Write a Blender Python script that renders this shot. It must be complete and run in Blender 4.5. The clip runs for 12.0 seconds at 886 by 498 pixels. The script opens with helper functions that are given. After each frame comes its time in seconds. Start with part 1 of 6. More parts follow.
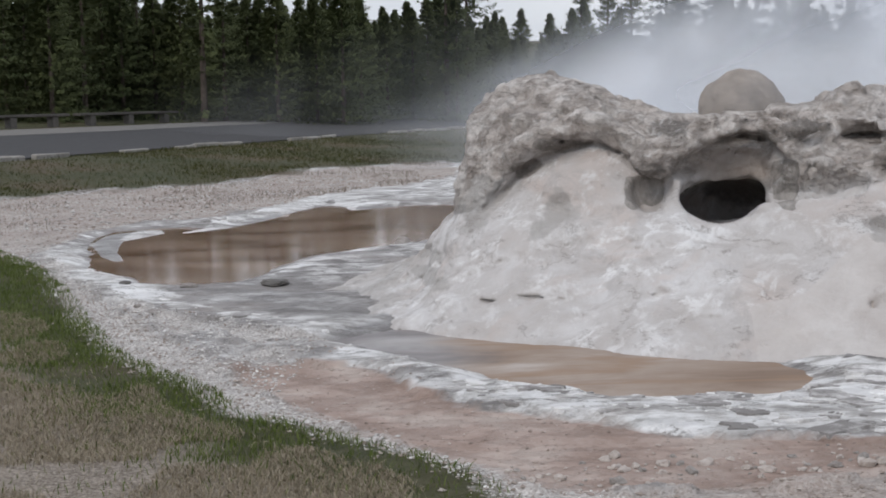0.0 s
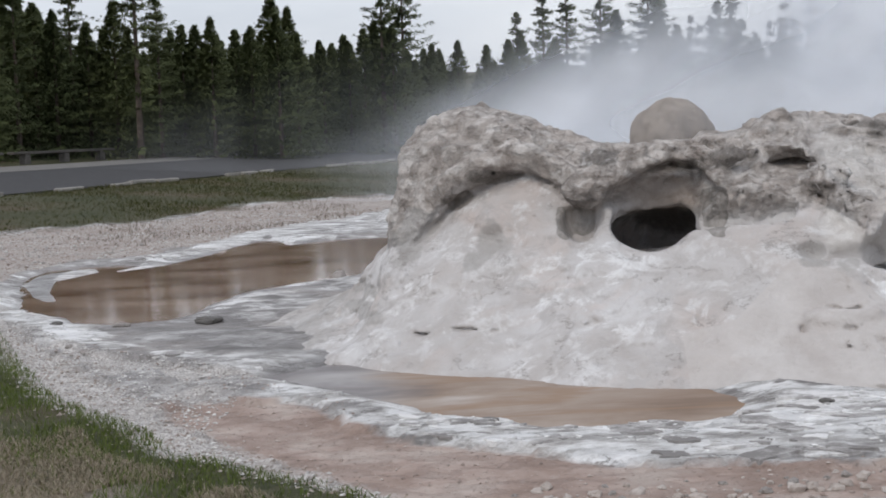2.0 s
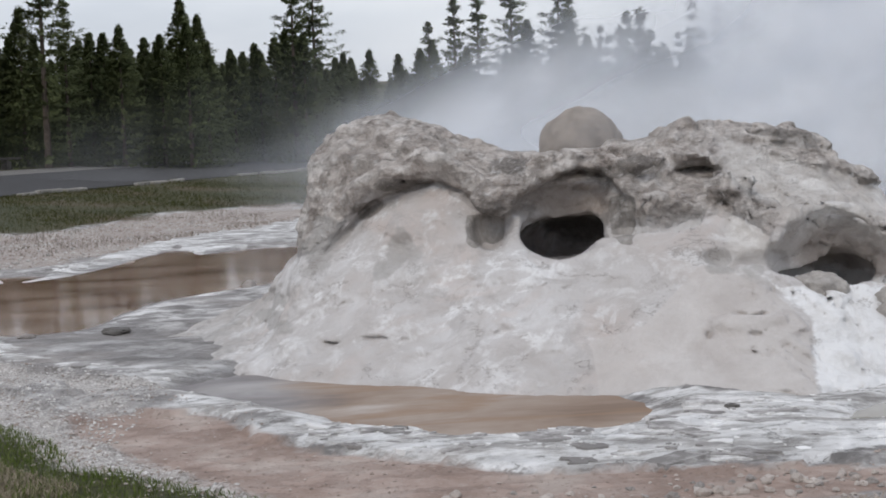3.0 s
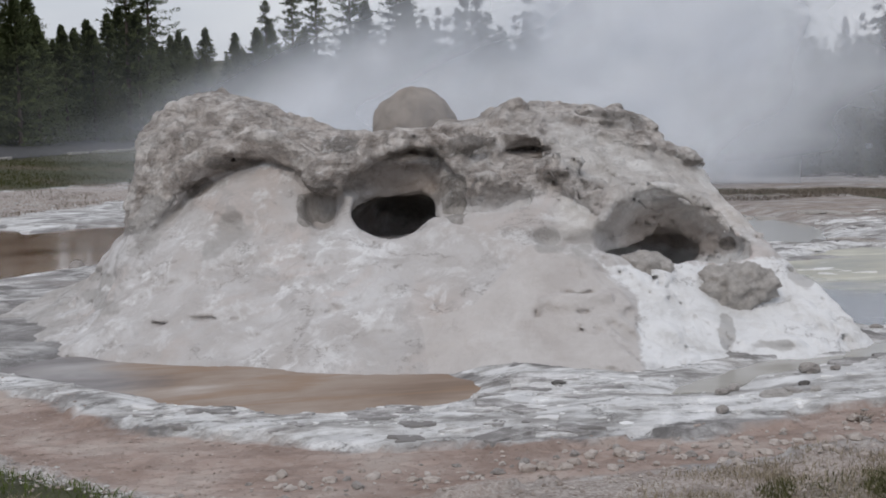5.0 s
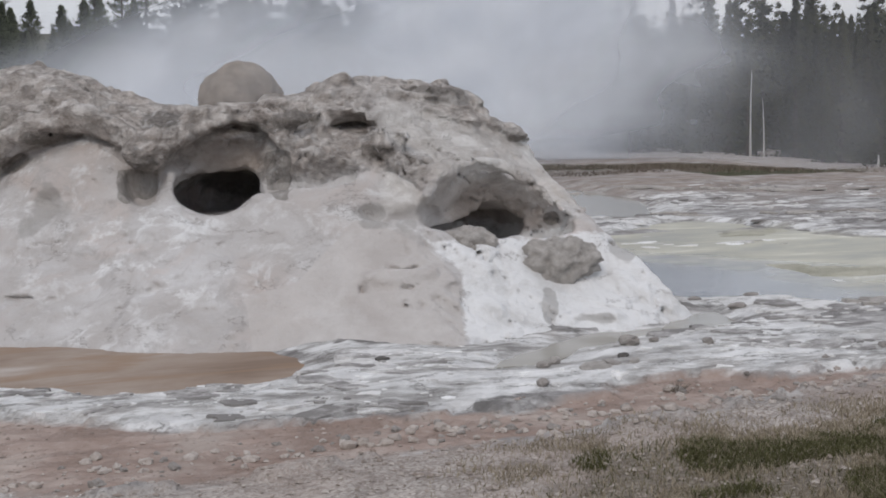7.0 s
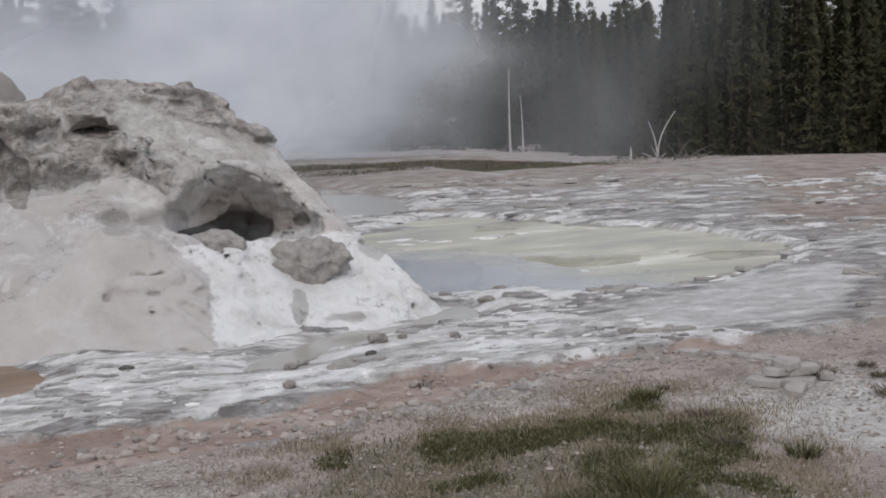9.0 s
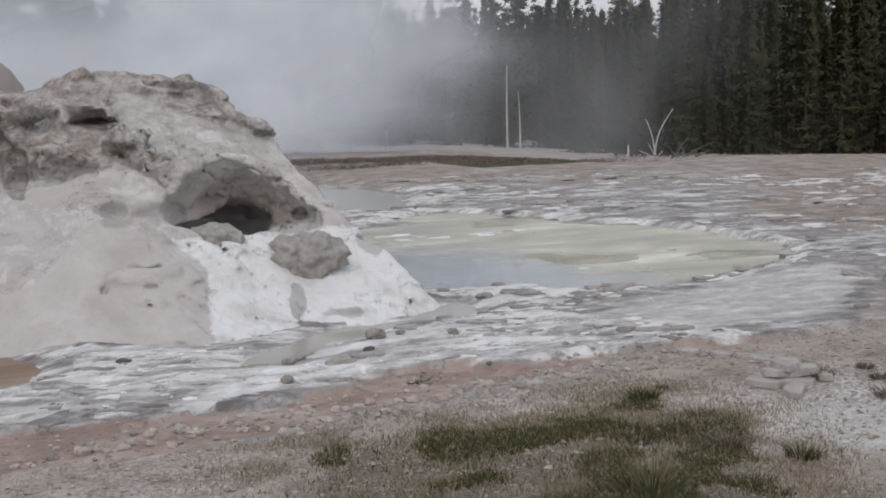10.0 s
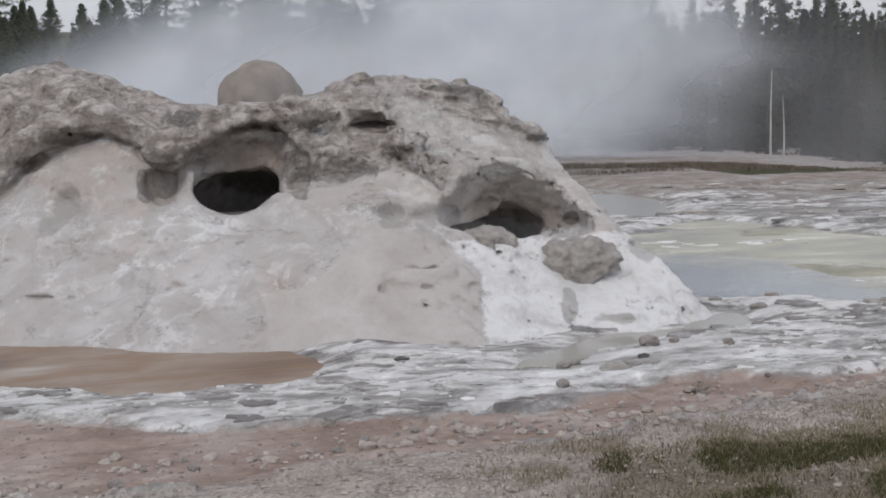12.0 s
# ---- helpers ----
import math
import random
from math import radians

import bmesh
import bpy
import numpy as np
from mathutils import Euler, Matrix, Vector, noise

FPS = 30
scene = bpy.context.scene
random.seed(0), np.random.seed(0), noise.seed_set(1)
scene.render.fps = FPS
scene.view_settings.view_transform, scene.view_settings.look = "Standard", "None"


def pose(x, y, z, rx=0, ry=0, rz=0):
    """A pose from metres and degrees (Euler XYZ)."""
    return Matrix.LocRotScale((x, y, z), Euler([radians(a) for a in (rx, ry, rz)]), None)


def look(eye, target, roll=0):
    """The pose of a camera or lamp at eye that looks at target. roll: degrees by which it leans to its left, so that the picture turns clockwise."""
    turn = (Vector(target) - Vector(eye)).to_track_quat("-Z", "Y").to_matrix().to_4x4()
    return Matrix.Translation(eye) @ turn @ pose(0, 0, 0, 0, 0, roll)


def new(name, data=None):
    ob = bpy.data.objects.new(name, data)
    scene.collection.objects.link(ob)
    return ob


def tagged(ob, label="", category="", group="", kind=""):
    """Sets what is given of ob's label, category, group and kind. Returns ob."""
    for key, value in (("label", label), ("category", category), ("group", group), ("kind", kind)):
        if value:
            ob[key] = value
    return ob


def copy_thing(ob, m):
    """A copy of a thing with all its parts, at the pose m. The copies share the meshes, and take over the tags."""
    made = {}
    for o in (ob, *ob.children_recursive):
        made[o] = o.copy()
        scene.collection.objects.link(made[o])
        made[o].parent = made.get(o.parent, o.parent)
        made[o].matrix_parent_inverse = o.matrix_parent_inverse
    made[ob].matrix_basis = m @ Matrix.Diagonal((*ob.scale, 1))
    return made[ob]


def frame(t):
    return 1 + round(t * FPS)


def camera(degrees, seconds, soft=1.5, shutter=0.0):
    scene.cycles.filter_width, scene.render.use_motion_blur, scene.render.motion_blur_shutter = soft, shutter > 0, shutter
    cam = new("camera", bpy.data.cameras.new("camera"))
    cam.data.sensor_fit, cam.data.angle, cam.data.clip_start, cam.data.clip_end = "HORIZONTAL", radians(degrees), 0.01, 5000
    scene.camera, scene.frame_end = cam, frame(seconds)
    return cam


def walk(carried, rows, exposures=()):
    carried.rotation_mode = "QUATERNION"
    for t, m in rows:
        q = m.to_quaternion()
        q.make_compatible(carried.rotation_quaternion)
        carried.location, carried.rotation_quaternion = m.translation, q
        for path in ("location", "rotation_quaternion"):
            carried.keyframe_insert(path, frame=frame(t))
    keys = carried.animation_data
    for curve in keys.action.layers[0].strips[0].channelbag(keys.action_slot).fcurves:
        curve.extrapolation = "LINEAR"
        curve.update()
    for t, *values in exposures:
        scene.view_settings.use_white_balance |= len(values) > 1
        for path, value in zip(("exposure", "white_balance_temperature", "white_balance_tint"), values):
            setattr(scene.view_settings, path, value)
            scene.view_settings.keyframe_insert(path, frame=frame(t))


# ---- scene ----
cam = camera(33.55, 12.0, 1.8)
# camera: a hand-held pan on a short arc; t, x, y, z, yaw, pitch, roll
ROWS = [
    (0, -0.071, 0.445, 1.922, -0.08, -5.82, 1.06),
    (0.5, -0.051, 0.452, 1.925, 0.38, -5.59, 0.77),
    (1, -0.025, 0.454, 1.929, -0.26, -5.45, 1.51),
    (1.5, -0.007, 0.459, 1.931, -1.24, -5.10, 1.90),
    (2, 0.011, 0.465, 1.931, -2.37, -4.65, 2.03),
    (2.5, 0.025, 0.468, 1.929, -3.96, -4.31, 2.14),
    (3, 0.039, 0.471, 1.926, -5.78, -4.42, 2.03),
    (3.2, 0.044, 0.472, 1.925, -6.48, -4.38, 2.15),
    (5, 0.106, 0.497, 1.900, -12.06, -5.32, 1.41),
    (5.5, 0.126, 0.508, 1.897, -13.81, -5.70, 1.46),
    (6, 0.149, 0.521, 1.894, -15.37, -6.00, 1.36),
    (6.5, 0.182, 0.530, 1.890, -16.83, -6.19, 1.24),
    (6.7, 0.193, 0.529, 1.890, -17.43, -6.28, 1.09),
    (8.3, 0.321, 0.463, 1.887, -23.80, -6.56, 2.15),
    (8.5, 0.342, 0.460, 1.886, -24.76, -6.55, 1.89),
    (9, 0.393, 0.461, 1.884, -27.31, -6.64, 2.16),
    (9.5, 0.391, 0.477, 1.886, -28.36, -6.90, 2.03),
    (10, 0.379, 0.498, 1.891, -27.50, -6.84, 1.45),
    (10.5, 0.371, 0.515, 1.892, -26.34, -6.95, 1.27),
    (11, 0.339, 0.530, 1.897, -23.34, -6.87, 1.00),
    (11.5, 0.281, 0.539, 1.901, -20.42, -6.46, 1.37),
    (12, 0.215, 0.547, 1.901, -17.68, -6.45, 1.18),
]
walk(cam, [(t, pose(x, y, z, 90 + pitch, 0, yaw) @ pose(0, 0, 0, 0, 0, -roll)) for t, x, y, z, yaw, pitch, roll in ROWS],
     [(0.0, 0.20, 6540, 10), (1.5, 0.23, 6530, 10), (2.5, 0.19, 6530, 10), (3.2, 0.14, 6530, 10), (5.0, -0.03, 6550, 10.5), (8.0, -0.03, 6630, 11), (12.0, -0.06, 6650, 11)])

# ---- light: a thin overcast with a weak, wide sun ----
SUN_ELEVATION, SUN_TURN = 52.0, 35.0
world = bpy.data.worlds.new("overcast_sky")
scene.world = world
world.use_nodes = True
wn, wl = world.node_tree.nodes, world.node_tree.links
wn.clear()
sky = wn.new("ShaderNodeTexSky")
sky.sky_type, sky.sun_disc = "NISHITA", False
sky.sun_elevation, sky.sun_rotation = radians(SUN_ELEVATION), radians(SUN_TURN)
sky.air_density, sky.dust_density = 1.2, 3.0
sky_gain = wn.new("ShaderNodeVectorMath")
sky_gain.operation = "SCALE"
sky_gain.inputs["Scale"].default_value = 0.11
wl.new(sky.outputs[0], sky_gain.inputs[0])
sky_co = wn.new("ShaderNodeTexCoord")
sky_map = wn.new("ShaderNodeMapping")
sky_map.inputs["Scale"].default_value = (1.0, 1.0, 3.5)
clouds = wn.new("ShaderNodeTexNoise")
clouds.inputs["Scale"].default_value, clouds.inputs["Detail"].default_value = 3.0, 6.0
wl.new(sky_co.outputs["Generated"], sky_map.inputs[0])
wl.new(sky_map.outputs[0], clouds.inputs["Vector"])
cloud_ramp = wn.new("ShaderNodeValToRGB")
cloud_ramp.color_ramp.elements[0].position, cloud_ramp.color_ramp.elements[0].color = 0.35, (0.50, 0.55, 0.64, 1)
cloud_ramp.color_ramp.elements[1].position, cloud_ramp.color_ramp.elements[1].color = 0.68, (0.74, 0.78, 0.85, 1)
wl.new(clouds.outputs[0], cloud_ramp.inputs[0])
sky_mix = wn.new("ShaderNodeMix")
sky_mix.data_type = "RGBA"
sky_mix.inputs[0].default_value = 0.85
wl.new(sky_gain.outputs[0], sky_mix.inputs[6])
wl.new(cloud_ramp.outputs[0], sky_mix.inputs[7])
sky_back = wn.new("ShaderNodeBackground")
wl.new(sky_mix.outputs[2], sky_back.inputs[0])
sky_back.inputs[1].default_value = 1.06
sky_out = wn.new("ShaderNodeOutputWorld")
wl.new(sky_back.outputs[0], sky_out.inputs[0])

sun_data = bpy.data.lights.new("sun", "SUN")
sun_data.energy, sun_data.angle, sun_data.color = 1.0, radians(25), (1.0, 0.93, 0.86)
sun = new("sun", sun_data)
sun_az = radians(180 + 40)
sun.matrix_world = look((30 * math.sin(sun_az), 30 * math.cos(sun_az), 40), (2, 12, 0))


# ---- materials ----
class Nodes:
    """A node tree with short calls for noise, ramps, sums and mixes."""

    def __init__(self, name):
        self.m = bpy.data.materials.new(name)
        self.m.use_nodes = True
        self.t = self.m.node_tree
        self.b = self.t.nodes["Principled BSDF"]
        self.out = self.t.nodes["Material Output"]
        self.pos = self.t.nodes.new("ShaderNodeNewGeometry").outputs["Position"]

    def put(self, socket, value):
        if isinstance(value, bpy.types.NodeSocket):
            self.t.links.new(value, socket)
        elif isinstance(value, (tuple, list)) and len(value) == 3 and socket.type == "RGBA":
            socket.default_value = (*value, 1)
        else:
            socket.default_value = value

    def noise(self, scale, detail=5.0, rough=0.55, squash=(1, 1, 1), vector=None, distort=0.0):
        mp = self.t.nodes.new("ShaderNodeMapping")
        self.put(mp.inputs["Vector"], vector or self.pos)
        mp.inputs["Scale"].default_value = squash
        n = self.t.nodes.new("ShaderNodeTexNoise")
        n.inputs["Scale"].default_value, n.inputs["Detail"].default_value = scale, detail
        n.inputs["Roughness"].default_value, n.inputs["Distortion"].default_value = rough, distort
        self.t.links.new(mp.outputs[0], n.inputs["Vector"])
        return n.outputs[0]

    def cells(self, scale, feature="F1", squash=(1, 1, 1)):
        mp = self.t.nodes.new("ShaderNodeMapping")
        self.put(mp.inputs["Vector"], self.pos)
        mp.inputs["Scale"].default_value = squash
        n = self.t.nodes.new("ShaderNodeTexVoronoi")
        n.feature = feature
        n.inputs["Scale"].default_value = scale
        self.t.links.new(mp.outputs[0], n.inputs["Vector"])
        return n.outputs

    def ramp(self, fac, stops):
        r = self.t.nodes.new("ShaderNodeValToRGB")
        e = r.color_ramp.elements
        while len(e) < len(stops):
            e.new(0.5)
        for k, (p, c) in zip(e, stops):
            k.position, k.color = p, (*c, 1) if isinstance(c, (tuple, list)) else (c, c, c, 1)
        self.put(r.inputs[0], fac)
        return r.outputs[0]

    def math(self, op, a, b=0.0, clamp=False):
        n = self.t.nodes.new("ShaderNodeMath")
        n.operation, n.use_clamp = op, clamp
        self.put(n.inputs[0], a), self.put(n.inputs[1], b)
        return n.outputs[0]

    def mix(self, fac, a, b, how="MIX"):
        n = self.t.nodes.new("ShaderNodeMix")
        n.data_type, n.blend_type, n.clamp_factor = "RGBA", how, True
        self.put(n.inputs[0], fac), self.put(n.inputs[6], a), self.put(n.inputs[7], b)
        return n.outputs[2]

    def attr(self, name):
        a = self.t.nodes.new("ShaderNodeAttribute")
        a.attribute_name = name
        return a.outputs["Fac"]

    def edge(self, mask, grain, amount=0.9, soft=0.12):
        """A mask with a ragged rim."""
        g = self.math("MULTIPLY", self.math("SUBTRACT", grain, 0.5), amount)
        s = self.math("ADD", mask, g)
        return self.ramp(s, [(0.5 - soft, 0.0), (0.5 + soft, 1.0)])

    def bump(self, height, strength=0.5, distance=0.02):
        n = self.t.nodes.new("ShaderNodeBump")
        n.inputs["Strength"].default_value, n.inputs["Distance"].default_value = strength, distance
        self.put(n.inputs["Height"], height)
        if self.b.inputs["Normal"].is_linked:
            self.t.links.new(self.b.inputs["Normal"].links[0].from_socket, n.inputs["Normal"])
        self.t.links.new(n.outputs[0], self.b.inputs["Normal"])

    def done(self, colour, rough=0.85, spec=0.3):
        self.put(self.b.inputs["Base Color"], colour)
        self.put(self.b.inputs["Roughness"], rough)
        self.put(self.b.inputs["Specular IOR Level"], spec)
        return self.m


def plain(name, low, high, scale, rough=0.8, bump=0.3, distance=0.01, spec=0.3, squash=(1, 1, 1)):
    n = Nodes(name)
    a, b = n.noise(scale, squash=squash), n.noise(scale * 9, squash=squash)
    fac = n.math("ADD", n.math("MULTIPLY", a, 0.65), n.math("MULTIPLY", b, 0.35))
    n.bump(b, bump, distance)
    return n.done(n.ramp(fac, [(0.3, low), (0.7, high)]), rough, spec)


def sinter_material():
    """Pale geyserite: white where fresh, grey and brown where old and dry; shade painted under the arch and in the
    vents.
    """
    n = Nodes("geyserite")
    mid, coarse, fine, grit = n.noise(4.0, 6), n.noise(9.0, 5, 0.6), n.noise(26, 5), n.noise(120, 2)
    soft = n.noise(2.2, 8, 0.62, distort=0.5)
    base = n.ramp(soft, [(0.34, (0.49, 0.455, 0.435)), (0.47, (0.555, 0.53, 0.515)), (0.56, (0.605, 0.585, 0.575)), (0.68, (0.68, 0.67, 0.665))])
    rosy = n.noise(1.1, 5, 0.55, vector=n.pos, distort=0.8)
    base = n.mix(n.ramp(rosy, [(0.51, 0.0), (0.64, 0.6)]), base, (0.575, 0.49, 0.445))
    bloom = n.noise(3.0, 10, 0.70, distort=0.4)
    base = n.mix(n.ramp(bloom, [(0.52, 0.0), (0.61, 0.85)]), base, (0.80, 0.795, 0.79))
    base = n.mix(n.ramp(n.noise(2.9, 10, 0.70, distort=0.6), [(0.52, 0.0), (0.62, 0.6)]), base, (0.41, 0.385, 0.37))
    base = n.mix(n.ramp(n.noise(0.9, 4, 0.5, distort=0.4), [(0.44, 0.45), (0.56, 0.0)]), base, (0.46, 0.43, 0.41))
    top = n.edge(n.attr("old"), mid, 0.9, 0.26)
    layer = n.noise(4.2, 9, 0.68, squash=(1, 1, 1.5), distort=0.4)
    old = n.ramp(layer, [(0.35, (0.20, 0.16, 0.135)), (0.42, (0.36, 0.305, 0.265)), (0.50, (0.52, 0.458, 0.41)), (0.59, (0.74, 0.69, 0.645))])
    weather = n.math("ABSOLUTE", n.math("SUBTRACT", n.noise(3.4, 9, 0.66, squash=(1, 1, 1.5), distort=0.3), 0.5))
    old = n.mix(n.ramp(weather, [(0.0, 0.45), (0.016, 0.0)]), old, (0.19, 0.15, 0.125))
    streak = n.noise(5.5, 5, 0.6, squash=(1, 1, 0.22), distort=0.3)
    old = n.mix(n.ramp(streak, [(0.50, 0.0), (0.64, 0.55)]), old, (0.27, 0.23, 0.20))
    base = n.mix(n.math("MULTIPLY", top, 0.88), base, old)
    cream = n.edge(n.attr("cream"), mid, 0.7, 0.25)
    base = n.mix(n.math("MULTIPLY", cream, 0.6), base, n.ramp(bloom, [(0.40, (0.47, 0.43, 0.395)), (0.50, (0.60, 0.57, 0.535)), (0.60, (0.74, 0.715, 0.68))]))
    tan = n.edge(n.attr("tan"), mid, 0.25, 0.06)
    base = n.mix(n.math("MULTIPLY", tan, 0.80), base, n.ramp(soft, [(0.34, (0.485, 0.445, 0.42)), (0.5, (0.55, 0.515, 0.49)), (0.66, (0.60, 0.565, 0.54))]))
    white = n.edge(n.attr("white"), bloom, 0.7, 0.05)
    base = n.mix(n.math("MULTIPLY", white, 0.92), base, n.ramp(bloom, [(0.36, (0.68, 0.67, 0.655)), (0.53, (0.83, 0.83, 0.83))]))
    grey = n.edge(n.attr("grey"), coarse, 0.8, 0.16)
    base = n.mix(n.math("MULTIPLY", grey, 0.62), base, n.ramp(mid, [(0.3, (0.27, 0.255, 0.24)), (0.7, (0.44, 0.42, 0.40))]))
    # brown: fissured band and mottle, plus painted shade below the arch
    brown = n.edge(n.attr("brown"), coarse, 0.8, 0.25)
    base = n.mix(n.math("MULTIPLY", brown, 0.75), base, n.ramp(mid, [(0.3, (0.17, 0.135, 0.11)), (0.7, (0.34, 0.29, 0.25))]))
    # dark: blackish crust patches, plus shade put into the colour inside the vents
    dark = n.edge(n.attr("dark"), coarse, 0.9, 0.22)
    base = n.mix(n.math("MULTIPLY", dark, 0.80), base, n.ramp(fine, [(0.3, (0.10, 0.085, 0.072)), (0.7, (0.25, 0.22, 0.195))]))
    slate = n.ramp(n.attr("slate"), [(0.4, 0.0), (0.6, 1.0)])
    base = n.mix(n.math("MULTIPLY", slate, 0.78), base, n.ramp(n.noise(14, 5, 0.6, squash=(1, 1, 0.3)), [(0.36, (0.17, 0.155, 0.14)), (0.62, (0.34, 0.315, 0.29))]))
    # bowl: browner, darker tone across the eye recess and the wide vent
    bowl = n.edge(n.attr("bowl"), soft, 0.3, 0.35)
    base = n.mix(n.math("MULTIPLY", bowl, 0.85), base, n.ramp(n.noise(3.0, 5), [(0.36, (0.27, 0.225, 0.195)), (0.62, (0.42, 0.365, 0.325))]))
    rough_part = n.math("ADD", 0.10, n.math("MULTIPLY", n.math("MULTIPLY", top, n.math("SUBTRACT", 1.0, bowl, True)), 0.9))
    base = n.mix(n.math("MULTIPLY", rough_part, n.ramp(n.noise(13, 8, 0.7), [(0.54, 0.0), (0.66, 0.55)])), base, (0.29, 0.255, 0.225))
    base = n.mix(n.math("MULTIPLY", rough_part, n.ramp(n.noise(9, 8, 0.7, distort=0.5), [(0.55, 0.0), (0.66, 0.6)])), base, (0.74, 0.715, 0.69))
    seam = n.math("ABSOLUTE", n.math("SUBTRACT", n.noise(1.5, 9, 0.64, squash=(1, 1, 1.7)), 0.5))
    seam = n.math("MULTIPLY", n.ramp(seam, [(0.001, 1.0), (0.007, 0.0)]), n.ramp(n.noise(2.3, 3), [(0.52, 0.0), (0.58, 1.0)]))
    seam = n.math("MULTIPLY", seam, n.math("SUBTRACT", 1.0, tan, True))
    base = n.mix(n.math("MULTIPLY", seam, 0.55), base, (0.22, 0.19, 0.17))
    base = n.mix(n.math("MULTIPLY", rough_part, 0.16), base, n.ramp(grit, [(0.3, 0.1), (0.7, 0.75)]))
    n.bump(n.math("MULTIPLY", n.math("ADD", n.math("MULTIPLY", fine, 0.75), n.math("MULTIPLY", grit, 0.25)), n.math("ADD", 0.35, n.math("MULTIPLY", rough_part, 0.65))), 0.75, 0.03)
    n.bump(n.math("ADD", mid, n.math("MULTIPLY", coarse, n.math("ADD", rough_part, 0.25))), 0.55, 0.06)
    n.bump(n.math("SUBTRACT", bloom, n.math("MULTIPLY", seam, 0.25)), 0.5, 0.10)
    n.bump(n.math("MULTIPLY", n.math("ADD", layer, n.ramp(weather, [(0.0, 0.0), (0.03, 0.20)])), n.math("MULTIPLY", top, n.math("SUBTRACT", 1.0, bowl, True))), 0.75, 0.07)
    return n.done(base, n.ramp(white, [(0.0, 0.85), (1.0, 0.6)]), 0.3)


def ground_material():
    """One sheet: sinter crust, pink mud, pale gravel, turf, each with ragged rims."""
    n = Nodes("thermal_ground")
    g1, g2, g3, g4 = n.noise(0.7, 4), n.noise(3.2, 6), n.noise(17, 6), n.noise(80, 4)
    plate = n.noise(0.8, 8, 0.62, squash=(0.8, 1.1, 1))
    plate2 = n.noise(2.6, 10, 0.68, squash=(0.8, 1.1, 1))
    flake = n.noise(6.0, 10, 0.70, squash=(0.8, 1.1, 1))
    crust = n.ramp(plate2, [(0.38, (0.20, 0.19, 0.183)), (0.45, (0.32, 0.305, 0.297)), (0.50, (0.43, 0.415, 0.405)), (0.53, (0.54, 0.53, 0.52)), (0.62, (0.74, 0.73, 0.72))])
    crust = n.mix(n.ramp(plate, [(0.48, 0.0), (0.53, 0.8)]), crust, n.ramp(flake, [(0.35, (0.24, 0.225, 0.22)), (0.6, (0.40, 0.385, 0.375))]))
    white = n.edge(n.attr("white"), plate2, 1.3, 0.06)
    whites = n.ramp(n.noise(2.6, 11, 0.72, squash=(0.55, 1.25, 1)), [(0.38, (0.29, 0.275, 0.265)), (0.45, (0.48, 0.465, 0.45)), (0.50, (0.70, 0.695, 0.685)), (0.57, (0.85, 0.845, 0.84))])
    whites = n.mix(n.ramp(plate, [(0.42, 0.28), (0.50, 0.0)]), whites, (0.42, 0.405, 0.39))
    col = n.mix(white, crust, whites)
    crack = n.math("ABSOLUTE", n.math("SUBTRACT", n.noise(2.4, 9, 0.66, squash=(0.75, 1.2, 1)), 0.5))
    col = n.mix(n.math("MULTIPLY", n.ramp(crack, [(0.003, 0.8), (0.016, 0.0)]), n.ramp(g2, [(0.46, 0.0), (0.54, 1.0)])), col, (0.15, 0.14, 0.13))
    ochre = n.edge(n.attr("ochre"), plate2, 0.9, 0.15)
    col = n.mix(n.math("MULTIPLY", ochre, 0.75), col, n.ramp(plate, [(0.40, (0.40, 0.385, 0.28)), (0.55, (0.55, 0.53, 0.42)), (0.65, (0.72, 0.70, 0.60))]))
    apron = n.edge(n.attr("apron"), plate2, 0.7, 0.10)
    col = n.mix(n.math("MULTIPLY", apron, 0.8), col, n.ramp(flake, [(0.36, (0.46, 0.445, 0.435)), (0.5, (0.57, 0.558, 0.548)), (0.62, (0.72, 0.71, 0.70))]))
    pinkish = n.edge(n.attr("sand"), plate, 0.9, 0.2)
    col = n.mix(pinkish, col, n.ramp(g2, [(0.35, (0.26, 0.21, 0.18)), (0.65, (0.43, 0.37, 0.33))]))
    col = n.mix(n.math("MULTIPLY", pinkish, n.ramp(g3, [(0.56, 0.0), (0.66, 0.6)])), col, (0.16, 0.13, 0.11))
    mud = n.edge(n.attr("mud"), g2, 0.55, 0.10)
    muds = n.ramp(n.noise(1.7, 7, 0.62), [(0.32, (0.26, 0.185, 0.15)), (0.5, (0.37, 0.285, 0.245)), (0.66, (0.47, 0.395, 0.35))])
    muds = n.mix(n.ramp(g3, [(0.55, 0.0), (0.72, 0.35)]), muds, (0.46, 0.41, 0.37))
    muds = n.mix(n.ramp(n.noise(30, 4), [(0.60, 0.0), (0.68, 0.5)]), muds, (0.15, 0.11, 0.09))
    col = n.mix(mud, col, muds)
    gravel = n.edge(n.attr("gravel"), g3, 0.55, 0.16)
    stones = n.cells(60)
    stones_c = n.ramp(stones["Color"], [(0.1, (0.28, 0.24, 0.215)), (0.5, (0.42, 0.37, 0.335)), (0.9, (0.56, 0.515, 0.475))])
    stones_c = n.mix(n.ramp(g1, [(0.42, 0.0), (0.60, 0.6)]), stones_c, (0.35, 0.285, 0.25))
    stones_c = n.mix(n.ramp(n.noise(2.2, 7, 0.65), [(0.52, 0.0), (0.64, 0.6)]), stones_c, (0.21, 0.18, 0.16))
